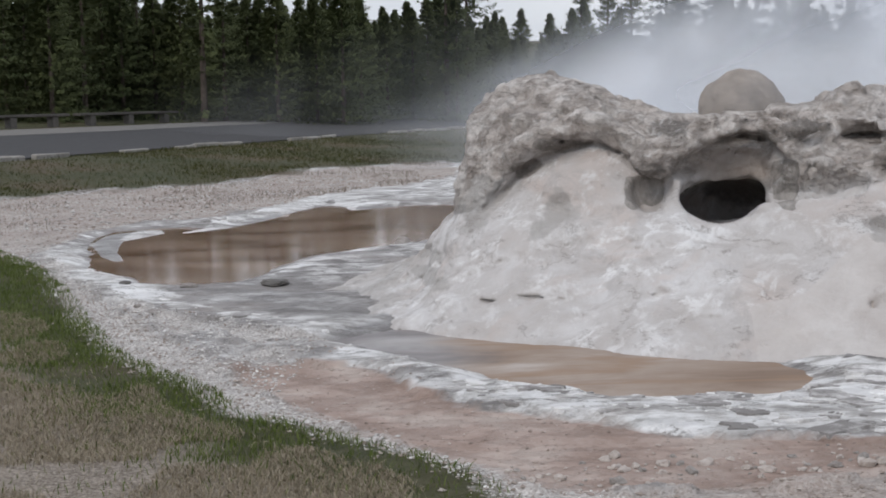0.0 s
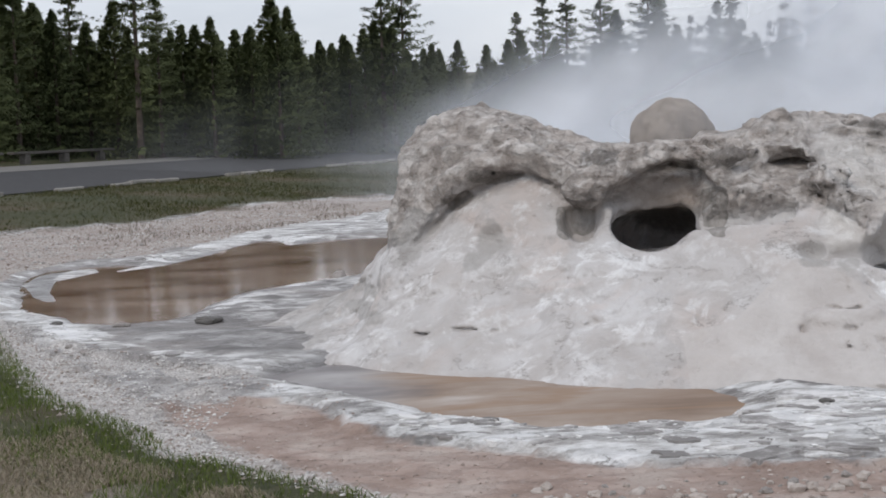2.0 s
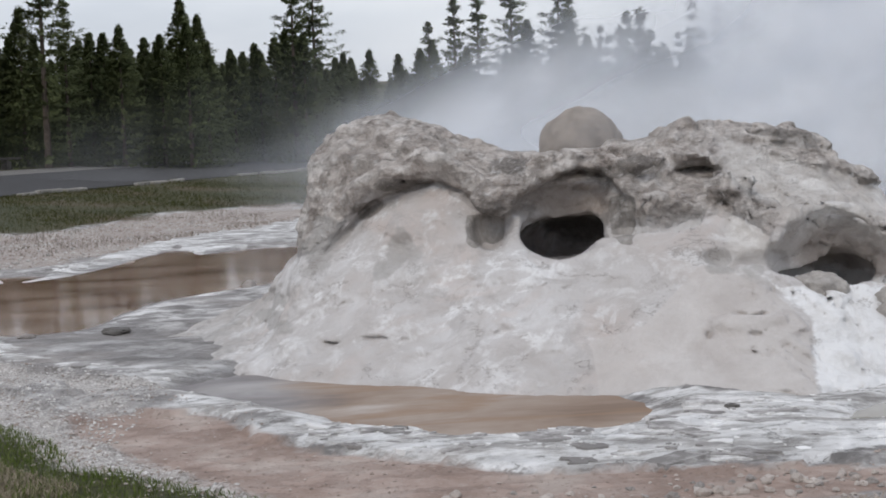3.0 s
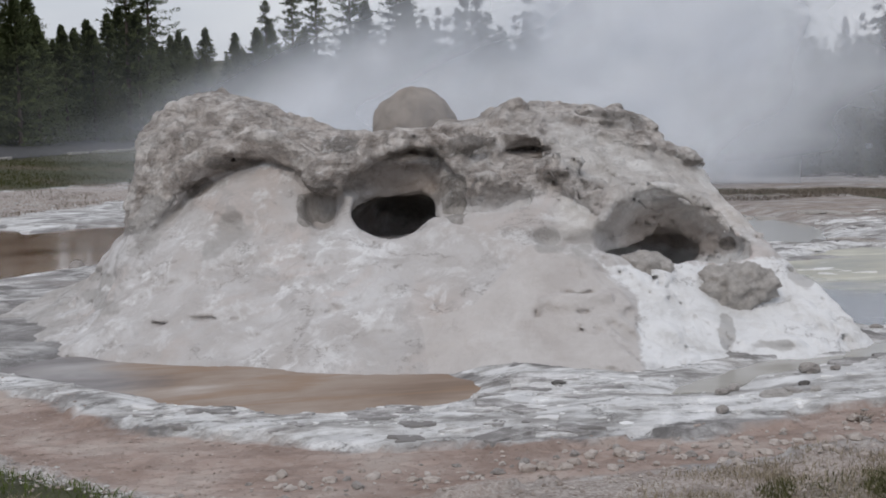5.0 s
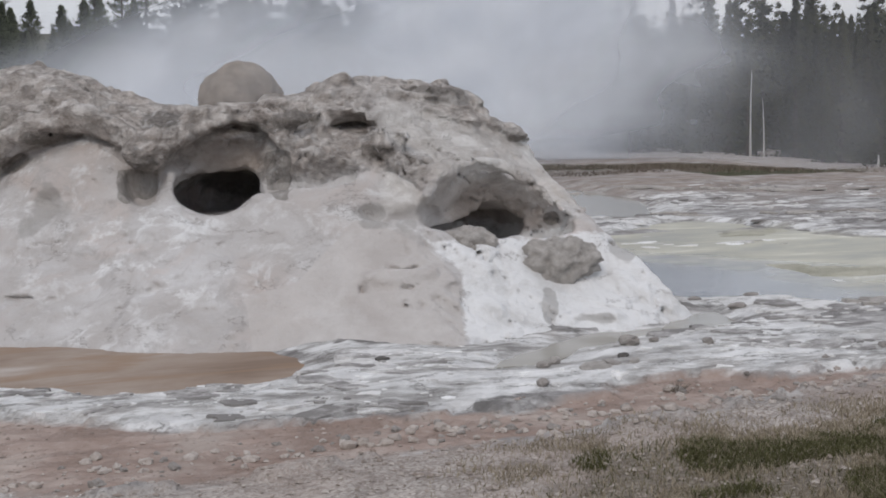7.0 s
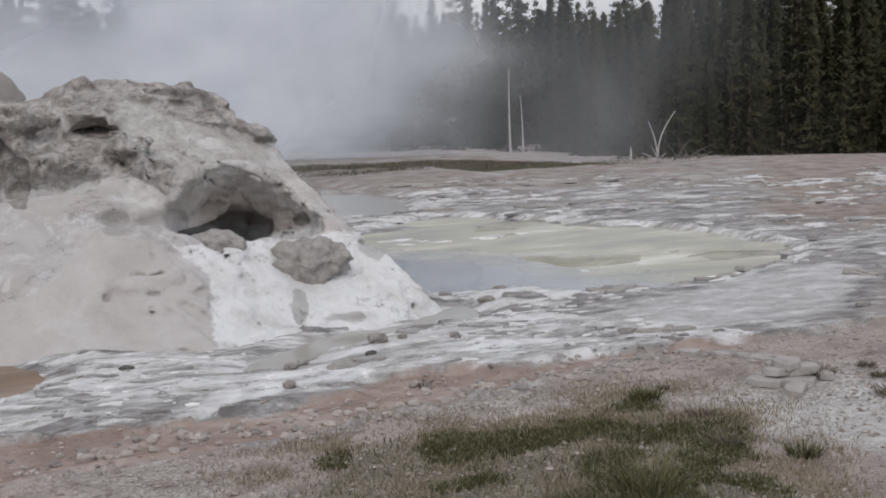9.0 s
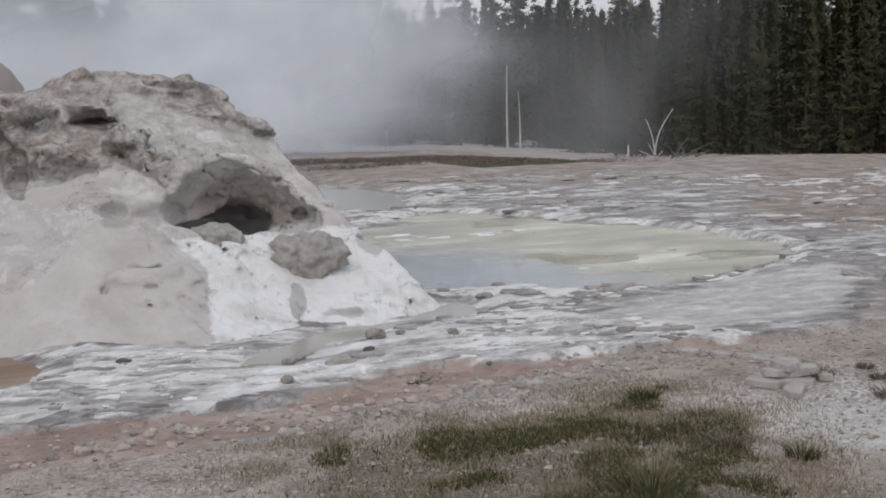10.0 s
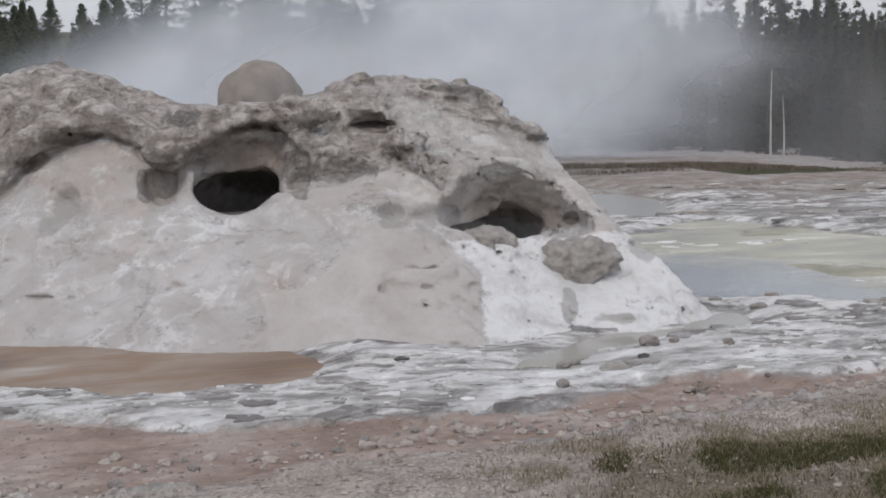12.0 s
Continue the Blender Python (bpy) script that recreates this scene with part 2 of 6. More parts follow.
    stones_c = n.mix(n.math("MULTIPLY", n.attr("pale"), 0.8), stones_c, n.ramp(stones["Color"], [(0.1, (0.30, 0.28, 0.265)), (0.5, (0.52, 0.50, 0.48)), (0.9, (0.74, 0.72, 0.70))]))
    stones_c = n.mix(n.ramp(n.noise(1.5, 8, 0.7), [(0.54, 0.0), (0.62, 0.45)]), stones_c, (0.26, 0.22, 0.195))
    stones_c = n.mix(n.math("MULTIPLY", n.ramp(n.attr("chalk"), [(0.3, 0.0), (0.7, 0.8)]), n.ramp(g2, [(0.35, 0.5), (0.6, 1.0)])), stones_c, n.ramp(g3, [(0.36, (0.44, 0.42, 0.40)), (0.62, (0.66, 0.64, 0.615))]))
    col = n.mix(gravel, col, stones_c)
    turf = n.edge(n.attr("turf"), g3, 0.8, 0.15)
    turf_c = n.ramp(n.noise(0.35, 6, 0.6), [(0.34, (0.036, 0.044, 0.014)), (0.5, (0.056, 0.056, 0.023)), (0.62, (0.088, 0.066, 0.038))])
    turf_c = n.mix(n.ramp(n.noise(6, 8, 0.7), [(0.48, 0.0), (0.64, 0.4)]), turf_c, (0.12, 0.105, 0.062))
    turf_c = n.mix(n.attr("dry"), turf_c, n.ramp(n.noise(42, 6, 0.72), [(0.34, (0.12, 0.098, 0.076)), (0.48, (0.22, 0.186, 0.152)), (0.60, (0.36, 0.315, 0.27))]))
    col = n.mix(turf, col, turf_c)
    wet = n.edge(n.attr("wet"), g2, 0.5, 0.2)
    col = n.mix(n.math("MULTIPLY", wet, 0.7), col, (0.16, 0.148, 0.142))
    n.bump(n.math("ADD", n.math("MULTIPLY", g3, 0.6), n.math("MULTIPLY", g4, 0.4)), 0.6, 0.02)
    n.bump(n.math("MULTIPLY", stones["Distance"], gravel), 0.5, 0.012)
    n.bump(n.math("MULTIPLY", flake, n.math("SUBTRACT", 1.0, n.math("MAXIMUM", gravel, mud))), 0.7, 0.06)
    n.bump(n.math("MULTIPLY", n.ramp(crack, [(0.0, 0.0), (0.05, 1.0)]), 1.0), 0.5, 0.03)
    return n.done(col, n.ramp(wet, [(0.0, 0.85), (1.0, 0.5)]), 0.3)


def water_material(name, low, high, scale=0.6, rough=0.04, ripple=0.03):
    n = Nodes(name)
    a = n.noise(scale, 5, squash=(0.6, 1.3, 1), distort=0.5)
    n.bump(n.noise(7, 2), ripple, 0.02)
    n.b.inputs["IOR"].default_value = 1.33
    return n.done(n.ramp(a, [(0.35, low), (0.65, high)]), rough, 0.5)


def muddy_pond():
    """Shallow tan water, greyer towards its narrow end, with rusty banks under the surface."""
    n = Nodes("muddy_tan_water")
    where = n.t.nodes.new("ShaderNodeSeparateXYZ")
    n.put(where.inputs[0], n.pos)
    drift = n.noise(1.1, 7, 0.62, squash=(0.6, 1.3, 1), distort=0.6)
    col = n.ramp(drift, [(0.34, (0.19, 0.125, 0.085)), (0.47, (0.28, 0.205, 0.155)), (0.60, (0.36, 0.29, 0.24)), (0.70, (0.46, 0.41, 0.37))])
    rust = n.math("ABSOLUTE", n.math("SUBTRACT", n.noise(0.7, 5, 0.55, squash=(0.5, 1.2, 1), distort=0.4), 0.5))
    col = n.mix(n.ramp(rust, [(0.0, 0.75), (0.05, 0.0)]), col, (0.27, 0.165, 0.095))
    narrow = n.ramp(n.math("ADD", where.outputs[0], n.math("MULTIPLY", drift, 1.4)), [(0.55, 1.0), (1.0, 0.0)])
    col = n.mix(n.math("MULTIPLY", narrow, 0.85), col, n.ramp(drift, [(0.36, (0.16, 0.148, 0.15)), (0.62, (0.34, 0.325, 0.32))]))
    n.bump(n.noise(7, 2), 0.03, 0.02)
    n.b.inputs["IOR"].default_value = 1.33
    return n.done(col, 0.40, 0.4)


M_SINTER = sinter_material()
M_GROUND = ground_material()
M_POOL_RUST = water_material("rust_brown_pool", (0.13, 0.062, 0.028), (0.36, 0.255, 0.19), 0.8, 0.10)
M_POOL_TAN = muddy_pond()
M_POOL_GREY = water_material("grey_runoff_water", (0.30, 0.285, 0.25), (0.37, 0.355, 0.32), 0.8, 0.10)


def two_tone_pool():
    """Milky blue water that shoals into a pale green film."""
    n = Nodes("milky_pool")
    where = n.t.nodes.new("ShaderNodeSeparateXYZ")
    n.put(where.inputs[0], n.pos)
    drift = n.math("MULTIPLY", n.math("SUBTRACT", n.noise(0.8, 7, 0.62), 0.5), 3.0)
    shoal = n.ramp(n.math("MULTIPLY", n.math("ADD", n.math("ADD", where.outputs[0], n.math("MULTIPLY", n.math("MAXIMUM", n.math("SUBTRACT", where.outputs[1], 13.2), 0.0), 0.55)), drift), 0.1), [(0.74, 0.0), (0.88, 1.0)])
    film = n.ramp(n.noise(0.9, 8, 0.66, squash=(0.6, 1.3, 1), distort=0.4), [(0.38, (0.30, 0.295, 0.245)), (0.5, (0.42, 0.40, 0.31)), (0.58, (0.52, 0.495, 0.39)), (0.66, (0.72, 0.70, 0.62))])
    blue = n.ramp(n.noise(0.6, 5), [(0.35, (0.15, 0.168, 0.195)), (0.65, (0.23, 0.245, 0.27))])
    n.bump(n.noise(7, 2), 0.03, 0.02)
    n.b.inputs["IOR"].default_value = 1.33
    return n.done(n.mix(shoal, blue, film), n.ramp(shoal, [(0.0, 0.06), (1.0, 0.30)]), 0.5)


M_POOL_BLUE = two_tone_pool()
M_ROCK = plain("grey_sinter_rock", (0.20, 0.18, 0.165), (0.44, 0.41, 0.385), 9, 0.9, 0.7, 0.02)
M_ROCK_PALE = plain("pale_pink_rock", (0.27, 0.225, 0.195), (0.52, 0.47, 0.43), 14, 0.9, 0.5, 0.01)
M_ROCK_DARK = plain("dark_wet_rock", (0.06, 0.055, 0.05), (0.16, 0.15, 0.14), 14, 0.6, 0.5, 0.01)
M_KNOB = plain("brown_sinter_cone", (0.20, 0.165, 0.135), (0.38, 0.325, 0.275), 5, 0.9, 0.7, 0.03)
M_ASPHALT = plain("grey_asphalt", (0.034, 0.033, 0.034), (0.056, 0.054, 0.056), 3, 0.85, 0.3, 0.01)
M_SHOULDER = plain("pale_gravel_shoulder", (0.13, 0.123, 0.115), (0.20, 0.192, 0.18), 6, 0.9, 0.4, 0.01)
M_CURB = plain("weathered_kerb_stone", (0.20, 0.185, 0.165), (0.38, 0.36, 0.33), 6, 0.9, 0.4, 0.01)
M_LOG = plain("weathered_timber", (0.085, 0.075, 0.066), (0.17, 0.155, 0.14), 6, 0.9, 0.4, 0.01)
M_BARK = plain("pine_bark", (0.06, 0.045, 0.035), (0.15, 0.12, 0.10), 4, 0.95, 0.5, 0.02)
M_SNAG = plain("grey_dead_trunk", (0.10, 0.092, 0.08), (0.20, 0.185, 0.165), 4, 0.9, 0.4, 0.01)
M_DEAD = plain("bleached_dead_wood", (0.38, 0.36, 0.33), (0.62, 0.60, 0.56), 4, 0.9, 0.4, 0.01)


def needle_material(name, low, high):
    n = Nodes(name)
    info = n.t.nodes.new("ShaderNodeObjectInfo")
    isl = n.t.nodes.new("ShaderNodeNewGeometry").outputs["Random Per Island"]
    fac = n.math("ADD", n.math("MULTIPLY", isl, 0.6), n.math("MULTIPLY", info.outputs["Random"], 0.4))
    col = n.ramp(fac, [(0.15, low), (0.85, high)])
    n.b.inputs["Subsurface Weight"].default_value = 0.0
    return n.done(col, 0.85, 0.08)


M_NEEDLE = needle_material("pine_needles", (0.074, 0.090, 0.041), (0.106, 0.122, 0.054))
M_NEEDLE_GREY = needle_material("hillside_needles", (0.066, 0.070, 0.038), (0.105, 0.102, 0.060))
M_GRASS = needle_material("green_grass_blades", (0.050, 0.078, 0.016), (0.135, 0.165, 0.050))
M_GRASS_OLIVE = needle_material("olive_grass_blades", (0.048, 0.052, 0.020), (0.155, 0.148, 0.078))
M_GRASS_DRY = needle_material("dry_grass_blades", (0.20, 0.165, 0.115), (0.44, 0.385, 0.30))
M_GRASS_LAWN = needle_material("rough_lawn_blades", (0.036, 0.044, 0.013), (0.085, 0.082, 0.032))
M_BRUSH = needle_material("brown_brush_twigs", (0.11, 0.09, 0.072), (0.25, 0.21, 0.17))


def steam_material(name):
    """Thin drifting steam: soft uneven billows that thin out to the rims."""
    n = Nodes(name)
    t = n.t
    t.nodes.remove(n.b)
    puff = n.noise(0.16, 3, 0.45, squash=(1, 1, 0.8), distort=0.6)
    wisp = n.noise(0.45, 3, 0.45, distort=0.5)
    fac = n.math("ADD", n.math("MULTIPLY", puff, 0.7), n.math("MULTIPLY", wisp, 0.3))
    body = n.ramp(fac, [(0.38, 0.35), (0.60, 1.0)])
    alpha = n.math("MULTIPLY", body, n.attr("thick"), True)
    white = t.nodes.new("ShaderNodeBsdfDiffuse")
    white.inputs[0].default_value = (0.90, 0.935, 0.99, 1)
    glow = t.nodes.new("ShaderNodeBsdfTranslucent")
    glow.inputs[0].default_value = (0.90, 0.935, 0.99, 1)
    both = t.nodes.new("ShaderNodeMixShader")
    both.inputs[0].default_value = 0.5
    t.links.new(white.outputs[0], both.inputs[1]), t.links.new(glow.outputs[0], both.inputs[2])
    clear = t.nodes.new("ShaderNodeBsdfTransparent")
    m = t.nodes.new("ShaderNodeMixShader")
    t.links.new(alpha, m.inputs[0]), t.links.new(clear.outputs[0], m.inputs[1]), t.links.new(both.outputs[0], m.inputs[2])
    t.links.new(m.outputs[0], n.out.inputs[0])
    return n.m


M_STEAM = steam_material("steam")


# ---- building helpers ----
def mesh_of(bm, name, material, smooth=False):
    me = bpy.data.meshes.new(name)
    bm.to_mesh(me)
    bm.free()
    me.materials.append(material)
    if smooth:
        me.polygons.foreach_set("use_smooth", [True] * len(me.polygons))
    return me


def part(name, bm, material, parent, label="", smooth=False):
    ob = new(name, mesh_of(bm, name, material, smooth))
    ob.parent = parent
    if label:
        tagged(ob, label)
    return ob


def thing(name, bm, material, label, category, group="", kind="", smooth=False):
    return tagged(new(name, mesh_of(bm, name, material, smooth)), label, category, group, kind)


def array_mesh(name, verts, faces, material, smooth=False):
    """A mesh from numpy arrays of vertices and of triangles or quads."""
    me = bpy.data.meshes.new(name)
    verts, faces = np.asarray(verts, np.float32), np.asarray(faces, np.int32)
    k = faces.shape[1]
    me.vertices.add(len(verts))
    me.vertices.foreach_set("co", verts.ravel())
    me.loops.add(faces.size)
    me.loops.foreach_set("vertex_index", faces.ravel())
    me.polygons.add(len(faces))
    me.polygons.foreach_set("loop_start", np.arange(0, faces.size, k, dtype=np.int32))
    me.polygons.foreach_set("use_smooth", np.full(len(faces), smooth))
    me.update(calc_edges=True)
    me.validate()
    me.materials.append(material)
    return me


def paint(me, name, values):
    a = me.attributes.new(name, "FLOAT", "POINT")
    a.data.foreach_set("value", np.asarray(values, np.float32))


def smooth01(x, a, b):
    t = np.clip((x - a) / (b - a), 0, 1)
    return t * t * (3 - 2 * t)


LATTICE = np.random.RandomState(7).rand(32, 32, 32).astype(np.float32)


def lumps(x, y, z):
    """Smooth value noise in 0..1 on a repeating lattice."""
    q = [np.floor(a).astype(np.int32) for a in (x, y, z)]
    f = [(a - b).astype(np.float32) for a, b in zip((x, y, z), q)]
    f = [t * t * (3 - 2 * t) for t in f]
    i, j, k = [a & 31 for a in q]
    i1, j1, k1 = (i + 1) & 31, (j + 1) & 31, (k + 1) & 31
    a = LATTICE[i, j, k] * (1 - f[0]) + LATTICE[i1, j, k] * f[0]
    b = LATTICE[i, j1, k] * (1 - f[0]) + LATTICE[i1, j1, k] * f[0]
    c = LATTICE[i, j, k1] * (1 - f[0]) + LATTICE[i1, j, k1] * f[0]
    d = LATTICE[i, j1, k1] * (1 - f[0]) + LATTICE[i1, j1, k1] * f[0]
    a, c = a * (1 - f[1]) + b * f[1], c * (1 - f[1]) + d * f[1]
    return a * (1 - f[2]) + c * f[2]


def rough_sum(x, y, z, scale, octaves=4, gain=0.5):
    """Layers of lumps, about -0.5..0.5."""
    total, size = 0.0, 1.0
    for o in range(octaves):
        total = total + size * (lumps(x * scale + 5.3 * o, y * scale + 9.1 * o, z * scale + 2.7 * o) - 0.5)
        scale, size = scale * 2.07, size * gain
    return total


def inside(px, py, poly):
    """Signed distance to a closed outline, positive within."""
    poly = np.asarray(poly, float)
    best, odd = np.full(px.shape, 1e9), np.zeros(px.shape, bool)
    for (ax, ay), (bx, by) in zip(poly, np.roll(poly, -1, 0)):
        ex, ey = bx - ax, by - ay
        s = np.clip(((px - ax) * ex + (py - ay) * ey) / (ex * ex + ey * ey + 1e-12), 0, 1)
        best = np.minimum(best, np.hypot(px - ax - s * ex, py - ay - s * ey))
        cross = (ay > py) != (by > py)
        with np.errstate(divide="ignore", invalid="ignore"):
            odd ^= cross & (px < (bx - ax) * (py - ay) / (by - ay) + ax)
    return np.where(odd, best, -best)

# ---- the ground: one sheet to the horizon ----
POOL_L = [(-4.9, 20.3), (-5.1, 21.5), (-5.1, 23.0), (-4.4, 23.7), (-3.5, 23.5), (-3.2, 24.3), (-2.7, 26.4), (-2.2, 27.8), (-1.3, 27.3), (-0.3, 27.7), (1.2, 27.3), (1.0, 23.6), (0.0, 21.3), (-0.6, 19.9),
          (-1.1, 19.4), (-1.6, 18.8), (-2.0, 17.8), (-2.15, 16.7), (-2.4, 16.1), (-2.8, 15.9), (-3.3, 16.2), (-3.8, 17.2), (-4.3, 18.1)]
POND = [(-0.95, 12.23), (-0.44, 12.94), (0.47, 12.28), (1.26, 11.76), (2.1, 11.32), (2.41, 10.93), (2.52, 10.33), (2.31, 9.93), (1.9, 9.77), (1.07, 9.78), (0.77, 10.19), (0.27, 10.29), (0.17, 10.69), (-0.24, 11.17), (-0.64, 11.85)]
POOL_R = [(6.7, 15.6), (7.9, 17.2), (9.1, 18.1), (9.7, 18.2), (10.0, 17.3), (10.3, 16.5), (10.5, 15.7), (10.8, 14.9), (10.9, 14.0), (10.7, 12.9), (10.5, 12.2), (10.1, 11.8), (9.4, 11.4), (8.7, 10.9), (8.2, 10.7),
          (7.7, 10.8), (7.2, 11.0), (7.0, 11.5), (6.8, 11.75), (6.3, 11.9), (5.8, 12.9)]
POOL_BLUE = [(7.4, 15.4), (7.7, 14.3), (8.1, 13.8), (8.1, 12.9), (7.7, 11.9), (7.2, 11.2), (6.8, 11.8), (6.3, 12.0), (5.7, 13.0), (6.4, 15.0)]
POOL_B = [(10.7, 25.0), (10.7, 23.7), (10.7, 22.3), (10.3, 20.6), (9.8, 19.5), (9.2, 18.9), (8.5, 19.3), (8.3, 20.8)]
RILL = [(3.54, 9.59), (3.79, 9.94), (4.33, 10.38), (4.82, 10.66), (5.31, 10.73), (5.79, 11.1), (6.12, 11.22), (6.06, 10.66), (5.68, 10.44), (4.92, 10.24), (4.43, 10.07), (4.04, 9.63)]
CRUST_EDGE = [(-5.15, 19.16), (-4.19, 16.6), (-2.53, 13.74), (-1.05, 12.23), (-0.74, 11.25), (-0.44, 10.87), (-0.14, 10.08), (0.07, 9.49), (0.68, 8.95), (1.29, 8.6), (2.22, 8.48), (3.14, 8.43), (4.03, 8.6), (4.71, 8.67), (5.18, 8.53), (6.02, 8.53), (6.85, 8.32)]
MUD_EDGE = [(-5.34, 18.95), (-4.29, 16.59), (-2.93, 13.73), (-2.14, 12.09), (-1.64, 10.82), (-1.25, 10.04), (-0.85, 9.26), (-0.44, 8.68), (-0.03, 8.09), (0.38, 7.51), (1.09, 7.4), (1.71, 7.55), (2.73, 7.68), (3.44, 7.76), (4.23, 7.92), (4.99, 8.14), (5.83, 8.33), (6.85, 8.2)]
TURF_EDGE = [(-6.87, 21.16), (-5.92, 19.69), (-4.87, 17.63), (-4, 15.44), (-3.22, 13.13), (-2.54, 11.39), (-2.14, 10.71), (-1.74, 10.22), (-1.45, 9.44), (-1.15, 9.05), (-0.75, 8.67), (-0.44, 8.38), (-0.14, 7.99), (0.07, 7.6), (0.17, 7.3), (0.39, 6.01)]
GRAVEL_OUT = [(-14, 22), (-8.8, 29.6), (-7.2, 32.7), (-5.1, 35.1), (-3.5, 41.6), (-1.3, 44.1), (0.3, 45.2)]
TURF_R = [(2.95, 6.81), (3.25, 7.16), (3.54, 7.2), (4.03, 7.18), (4.5, 7.16), (4.6, 6.95), (5.17, 7.32), (5.07, 6.92), (5.25, 6.61), (4.87, 6.03), (4.58, 5.55), (4.39, 4.96), (2.65, 6.31)]
MUD = CRUST_EDGE + MUD_EDGE[::-1]
FORE = MUD_EDGE + [(7.93, 8.34), (9.96, 8.79), (14, 8.5), (16, -8), (-20, -8), (-20, 24)] + GRAVEL_OUT + [(0.22, 36.06), (-2.3, 30.9), (-3.3, 27.2), (-4.0, 24.7), (-4.9, 24.0), (-5.5, 23.0), (-5.4, 21.5)]
TURF_L = TURF_EDGE + [(0.4, -8), (-20, -8), (-20, 14)]
TURF_FAR = GRAVEL_OUT + [(3, 46), (3, 75), (-1.0, 66.1), (-5.6, 58.0), (-11.6, 39.3), (-21.6, 8)]
# white shelves that break the surface of the rust-brown pool
LEDGE_A = [(-4.9, 20.9), (-5.0, 22.4), (-4.5, 23.2), (-4.3, 22.6), (-4.65, 21.3), (-4.4, 19.8), (-4.1, 18.7), (-4.4, 19.3)]
LEDGE_B = [(-3.9, 22.6), (-3.4, 23.2), (-2.9, 25.1), (-2.4, 28.0), (-1.9, 29.8), (-2.5, 29.6), (-3.1, 26.8), (-3.5, 24.1)]
LEDGE_C = [(-2.0, 28.6), (-1.4, 27.9), (-0.9, 27.6), (-1.6, 26.4)]
WATER = -0.015
ROAD_A, ROAD_B = np.array([-11.6, 39.3]), np.array([-1.0, 66.1])
ROAD_DIR = (ROAD_B - ROAD_A) / np.linalg.norm(ROAD_B - ROAD_A)
ROAD_OUT = np.array([-ROAD_DIR[1], ROAD_DIR[0]])


def across_road(x, y):
    """Metres beyond the near kerb of the road."""
    return (x - ROAD_A[0]) * ROAD_OUT[0] + (y - ROAD_A[1]) * ROAD_OUT[1]


def axis(low, high, fine, reach, grow=1.07):
    a = list(np.arange(low, high, fine))
    for way in (-1, 1):
        v, s, side = (low if way < 0 else a[-1]), fine, []
        while abs(v) < reach:
            s *= grow
            v += way * s
            side.append(v)
        a = side[::-1] + a if way < 0 else a + side
    return np.array(a)


def terrain(x, y):
    """Height of the bare ground."""
    q = across_road(x, y)
    left = smooth01(-x + 0.12 * y, -4.0, 6.0)
    z = (0.5 * smooth01(q, -9.0, 0.0) + 0.04 * np.clip(q, 0, 25)) * smooth01(y - 2.2 * x, 15, 65)
    right = smooth01(x - 0.25 * y, -4, 8) * smooth01(np.hypot(x, y), 30, 70)
    z = z - 1.2 * right
    z = z + 0.05 * smooth01(np.hypot(x, y), 24, 28) * (1 - smooth01(np.hypot(x, y), 30, 36)) * smooth01(x, 4, 9)
    bearing = np.degrees(np.arctan2(x, np.maximum(y, 0.1)))
    z = z - 0.50 * smooth01(bearing, 27, 36) * smooth01(np.hypot(x, y), 30, 38)
    z = z + 0.10 * smooth01(x - 0.45 * y, 3, 10) * smooth01(np.hypot(x, y), 31, 40) * (1 - smooth01(np.hypot(x, y), 44, 58)) * (1.5 * lumps(x * 0.3, y * 0.3, 0 * x + 8) + 0.4 * lumps(x * 1.1, y * 1.1, 0 * x + 8) - 0.2)
    far = smooth01(np.hypot(x, y), 95, 330) * smooth01(x - 0.2 * y, -30, 40)
    z = z + 8.5 * far * (0.75 + 0.5 * lumps(x * 0.008 + 3, y * 0.008, 0 * x))
    z = z + 26.0 * smooth01(np.hypot(x, y), 260, 700) * (1 - smooth01(x - 0.2 * y, -30, 40))
    return z


GRID = {}


def on_ground(x, y):
    """Height of the finished ground sheet at many places."""
    xs, ys, z = GRID["xs"], GRID["ys"], GRID["z"]
    x, y = np.asarray(x, float), np.asarray(y, float)
    i = np.clip(np.searchsorted(xs, x) - 1, 0, len(xs) - 2)
    j = np.clip(np.searchsorted(ys, y) - 1, 0, len(ys) - 2)
    a, b = (x - xs[i]) / (xs[i + 1] - xs[i]), (y - ys[j]) / (ys[j + 1] - ys[j])
    return z[i, j] * (1 - a) * (1 - b) + z[i + 1, j] * a * (1 - b) + z[i, j + 1] * (1 - a) * b + z[i + 1, j + 1] * a * b


